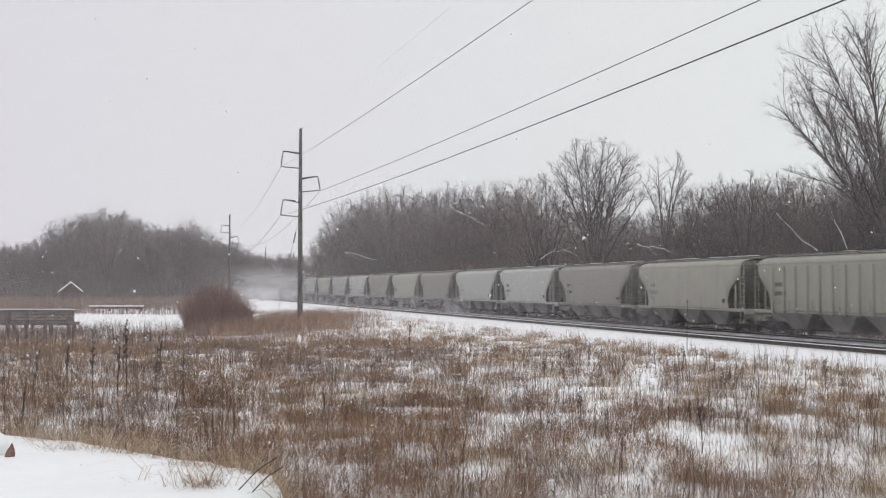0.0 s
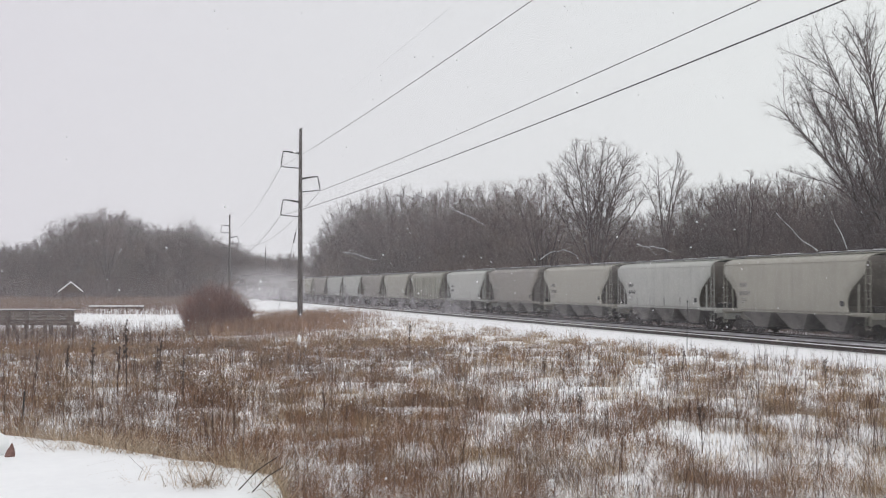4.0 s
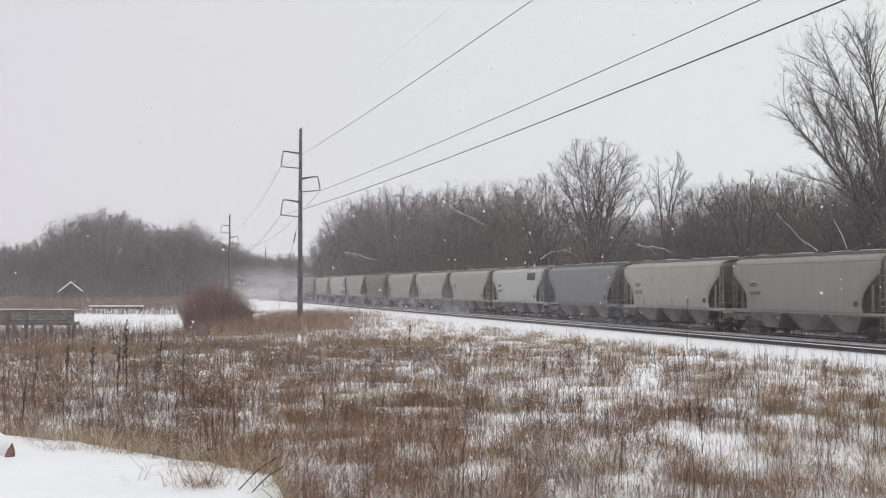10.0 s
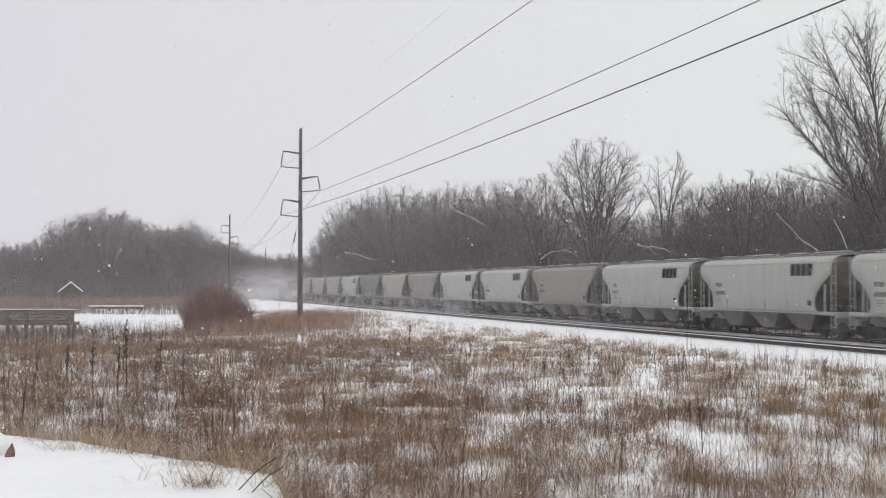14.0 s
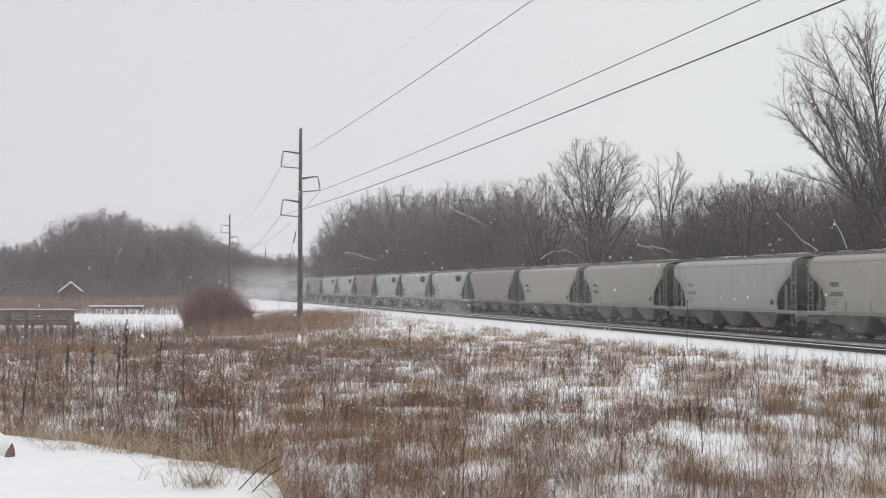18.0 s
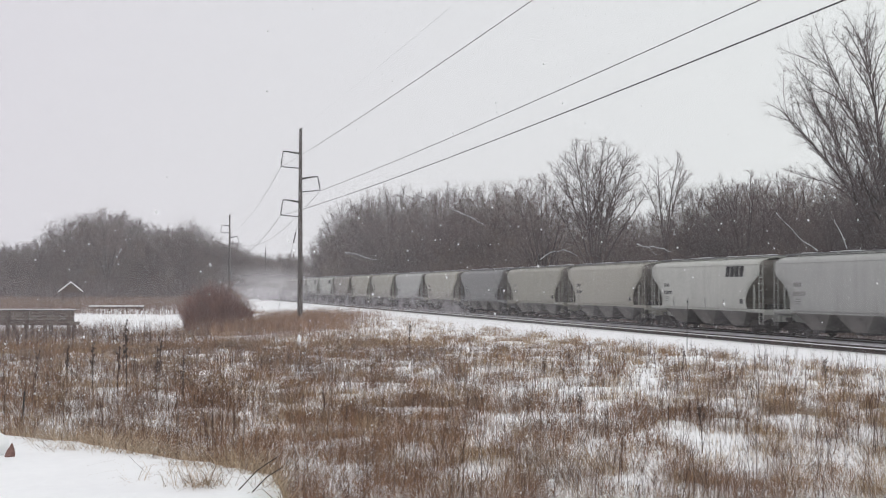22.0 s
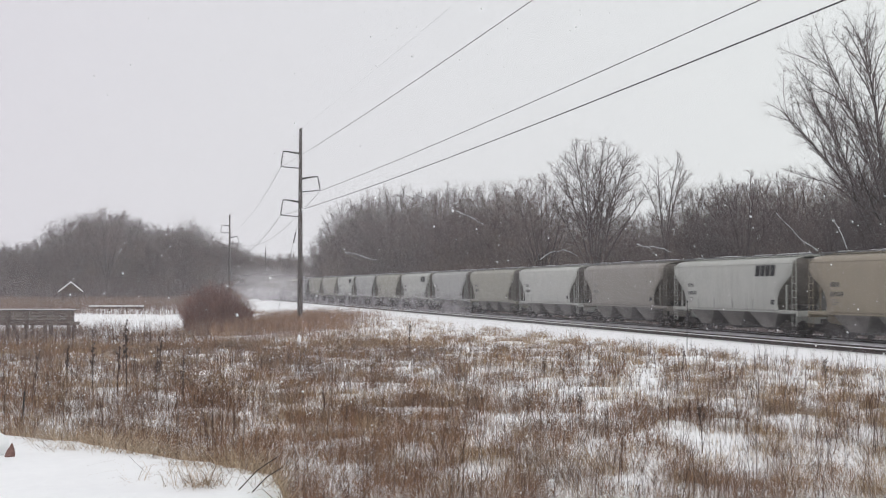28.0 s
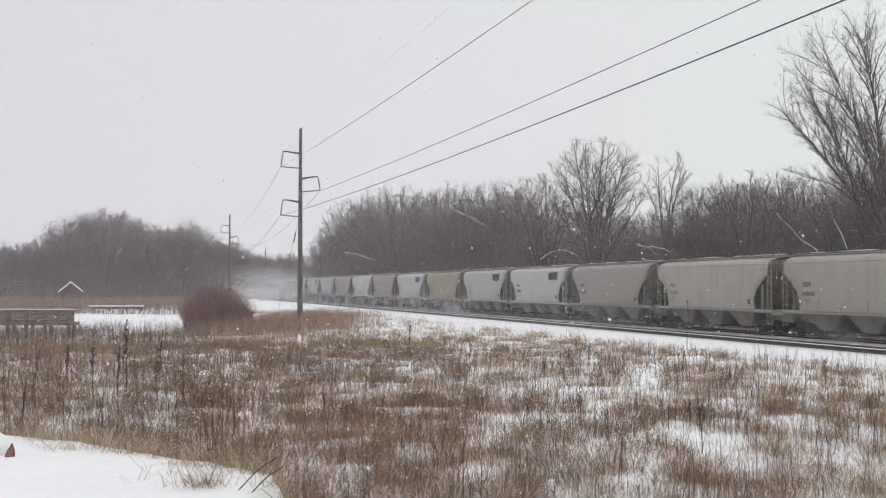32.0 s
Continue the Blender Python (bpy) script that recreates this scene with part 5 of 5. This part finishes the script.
        for k in range(rnd.randint(16, 22)):
            t = rnd.uniform(0.45, 1.0)
            a = rnd.uniform(0, 6.28)
            out = rnd.uniform(0.03, 0.11) * (1.25 - 0.6 * t)
            b0 = Vector((bend * t, 0, h * t))
            b1 = b0 + Vector((math.cos(a) * out, math.sin(a) * out, rnd.uniform(0.05, 0.17)))
            twg = part("side_twig", tube(bmesh.new(), [b0, b1], [0.004 * h, 0.003 * h], 4), dark_stem, w)
            bm = bmesh.new()
            bmesh.ops.create_icosphere(bm, subdivisions=1, radius=rnd.uniform(0.010, 0.018) * h, matrix=Matrix.Translation(b1))
            for v in bm.verts:
                v.co += Vector((rnd.gauss(0, 0.006), rnd.gauss(0, 0.006), rnd.gauss(0, 0.012)))
            part("seed_head", bm, dark_stem, twg)


def lump(rnd, r, flat=0.7, sub=2, rough=0.18):
    bm = bmesh.new()
    bmesh.ops.create_icosphere(bm, subdivisions=sub, radius=r)
    off = rnd.uniform(0, 50)
    for v in bm.verts:
        v.co *= 1 + rough * noise.noise(v.co / r * 1.3 + Vector((off, 0, 0)))
        v.co.z *= flat
    for f in bm.faces:
        f.smooth = True
    return bm


def build_small():
    rnd = random.Random(9)
    st = empty("snowy_boulder", "snow-covered boulder with red-brown stone showing", "boulder", "", pose(-4.5, 13.3, ground_z(-4.5, 13.3)))
    bm = lump(rnd, 0.055, 1.5, 2, 0.3)
    for v in bm.verts:
        k = max(0.15, 0.75 - 5.5 * v.co.z)
        v.co.x *= k
        v.co.y *= k
    for f in bm.faces:
        f.smooth = False
    o = part("stone", bm, stone, st)
    o.matrix_basis = pose(0.13, -0.16, 0.05, 0, 8)
    o = part("snow_cap", lump(rnd, 0.18, 0.85), snow, st, "thick rounded snow cap")
    o.matrix_basis = pose(-0.13, 0.02, 0.08)
    for (x, y, r) in ((1.72, 20.6, 0.075), (5.4, 27.0, 0.045), (-8.1, 73, 0.14)):
        q = part("snow_lump", lump(rnd, r, 0.95, 2, 0.5), snow)
        q.matrix_basis = pose(x, y, ground_z(x, y) + r * 0.6 + (0.1 if r < 0.1 else 0.2))
        if y > 60:
            q.scale = (0.8, 0.8, 2.6)
        tagged(q, "rounded lump of snow caught on dead weeds", "snow lump")
    x, y = 12.8, 68.0
    s = empty("marker_stake", "thin dark metal marker stake by the railway", "stake", "", pose(x, y, ground_z(x, y)))
    part("rod", tube(bmesh.new(), [(0, 0, -0.3), (0.01, 0, 1.2), (0.03, 0, 2.55)], [0.022, 0.02, 0.016], 6), iron, s)
    part("tip", tube(bmesh.new(), [(0.03, 0, 2.5), (0.03, 0, 2.62)], [0.035, 0.03], 6), iron, s)
    x, y = -9.75, 30.0
    s = part("short_stake", tube(bmesh.new(), [(x, y, ground_z(x, y) - 0.1), (x + 0.08, y, ground_z(x, y) + 0.9)], [0.025, 0.02], 6), iron)
    tagged(s, "short dark leaning stake in the weeds", "stake")
    for (x0, y0, x1, y1, h) in ((-1.75, 11.0, -1.42, 11.2, 0.26), (-1.62, 10.9, -1.35, 11.0, 0.2)):
        z0 = ground_z(x0, y0)
        c = part("bent_stalk", tube(bmesh.new(), [(x0, y0, z0 - 0.02), ((x0 + x1) / 2, (y0 + y1) / 2, z0 + h * 0.6), (x1, y1, z0 + h)], [0.006, 0.005, 0.004], 5), dark_stem)
        tagged(c, "dark bent dead stalk leaning over the snow", "dead stalk")


# ================= snow in the air =================
FLAKES = []


def build_snowfall():
    for k, (count, y0, y1, lo, hi, fall, drift) in enumerate(((1400, 3.5, 14, 0.004, 0.012, 1.15, 0.5), (4500, 12, 40, 0.008, 0.024, 1.25, 0.75), (4500, 14, 45, 0.007, 0.022, 1.0, 0.35))):
        top = fall * 32
        y = np.random.uniform(y0, y1, count)
        x = (np.random.rand(count) * 2 - 1) * (0.4 * y1 + 3) - drift * 16
        z = np.random.uniform(0.3, EYE + 0.3 * y1 + top, count)
        c = np.c_[x, y, z]
        r = np.random.uniform(lo, hi, count)
        quads, verts = [], []
        axis = np.random.normal(size=(count, 3))
        axis /= np.linalg.norm(axis, axis=1)[:, None]
        u = np.cross(axis, np.random.normal(size=(count, 3)))
        u /= np.linalg.norm(u, axis=1)[:, None]
        v = np.cross(axis, u)
        vs = np.stack([c + u * r[:, None], c + v * (r * 0.8)[:, None], c - u * (r * 0.9)[:, None], c - v * r[:, None], c + axis * (r * 0.7)[:, None], c - axis * (r * 0.7)[:, None]], 1).reshape(-1, 3)
        b = (np.arange(count) * 6)[:, None]
        tris = np.concatenate([b + t for t in ([0, 1, 4], [1, 2, 4], [2, 3, 4], [3, 0, 4], [1, 0, 5], [2, 1, 5], [3, 2, 5], [0, 3, 5])])
        ob = new("falling_snow", array_mesh("falling_snow", vs, np.zeros((0, 4), np.int32), tris, snow))
        tagged(ob, "loose white snowflakes drifting down through the air", "snowflakes", kind="stuff")
        FLAKES.append((ob, drift, fall))


DUST = []


def sheet(name, w, h, mat, m, label):
    """A flat sheet of blown snow or of snowfall haze, w by h metres."""
    bm = bmesh.new()
    bm.faces.new([bm.verts.new(p) for p in ((-1, 0, -1), (1, 0, -1), (1, 0, 1), (-1, 0, 1))])
    ob = part(name, bm, mat)
    ob.matrix_basis = m
    ob.scale = (w / 2, 1, h / 2)
    return tagged(ob, label, "blown snow", kind="stuff")


def build_dust():
    puff = veil("blown_snow", 0.9, 0.25, 0.8, 1.6, (1, 1, 1), 0.95)
    low = veil("low_blown_snow", 0.75, -0.12, 0.30, 1.0, (60, 1, 0.9), 1.7, rising=True)
    thin = veil("thin_snow_haze", 0.95, 0.03, 0.042, 1.5, (1, 1, 1), 0.3)
    far = veil("distant_snow_haze", 0.95, 0.055, 0.07, 1.5, (1, 1, 1), 0.5)
    for s, dx, w, h, z in ((262, -3, 17, 9, 2.6), (285, -4, 25, 12, 3.0), (318, -5, 34, 14, 3.2)):
        x, y, _ = on_line(s, D_TRAIN)
        sheet("snow_plume", w, h, puff, pose(x + dx, y, z), "cloud of powder snow whirled up by the train")
    x, y, h = on_line(90, D_TRAIN - 1.85)
    DUST.append(sheet("low_snow_plume", 520, 2.1, low, pose(x, y, 1.35, 0, 0, h), "low powder snow blowing round the wheels"))
    x, y, h = on_line(265, D_TRAIN - 2.3)
    deep = veil("deep_blown_snow", 0.9, 0.1, 0.6, 1.0, (22, 1, 0.9), 1.5, rising=True)
    sheet("low_snow_plume", 270, 3.4, deep, pose(x, y, 1.7, 0, 0, h), "powder snow hanging along the train")
    # three faint sheets across the view, added to imitate haze and lift dark tones
    sheet("snowfall_veil", 260, 130, thin, pose(0, 46, 8), "thin white sheet standing in for snowfall haze over the field")
    sheet("snowfall_veil", 560, 240, far, pose(-20, 90, 8), "thin white sheet standing in for distant snowfall haze")
    sheet("snowfall_veil", 900, 320, far, pose(-20, 215, 8), "thin white sheet standing in for distant snowfall haze")


# ================= build all =================
build_ground()
build_railway()
build_woods()
build_power_line()
build_boardwalk()
build_kiosk()
build_shrub()
build_train()
build_small()
build_field()
build_snowfall()
build_dust()


def motions():
    times = [2.0 * k for k in range(17)]
    for car, s0 in CARS:
        rows = []
        for t in times:
            x, y, h = on_line(s0 + travelled(t), D_TRAIN)
            rows.append((t, pose(x, y, RAIL_Z, 0, 0, h)))
        walk(car, rows)
    for ob in DUST:
        rows = []
        for t, sx in ((0.0, 60), (32.0, 220)):
            x, y, h = on_line(sx, D_TRAIN - 1.85)
            rows.append((t, pose(x, y, 1.35, 0, 0, h)))
        walk(ob, rows)
    for ob, drift, fall in FLAKES:
        walk(ob, [(0.0, pose(0, 0, 0)), (32.0, pose(drift * 32, 0, -fall * 32))])


motions()
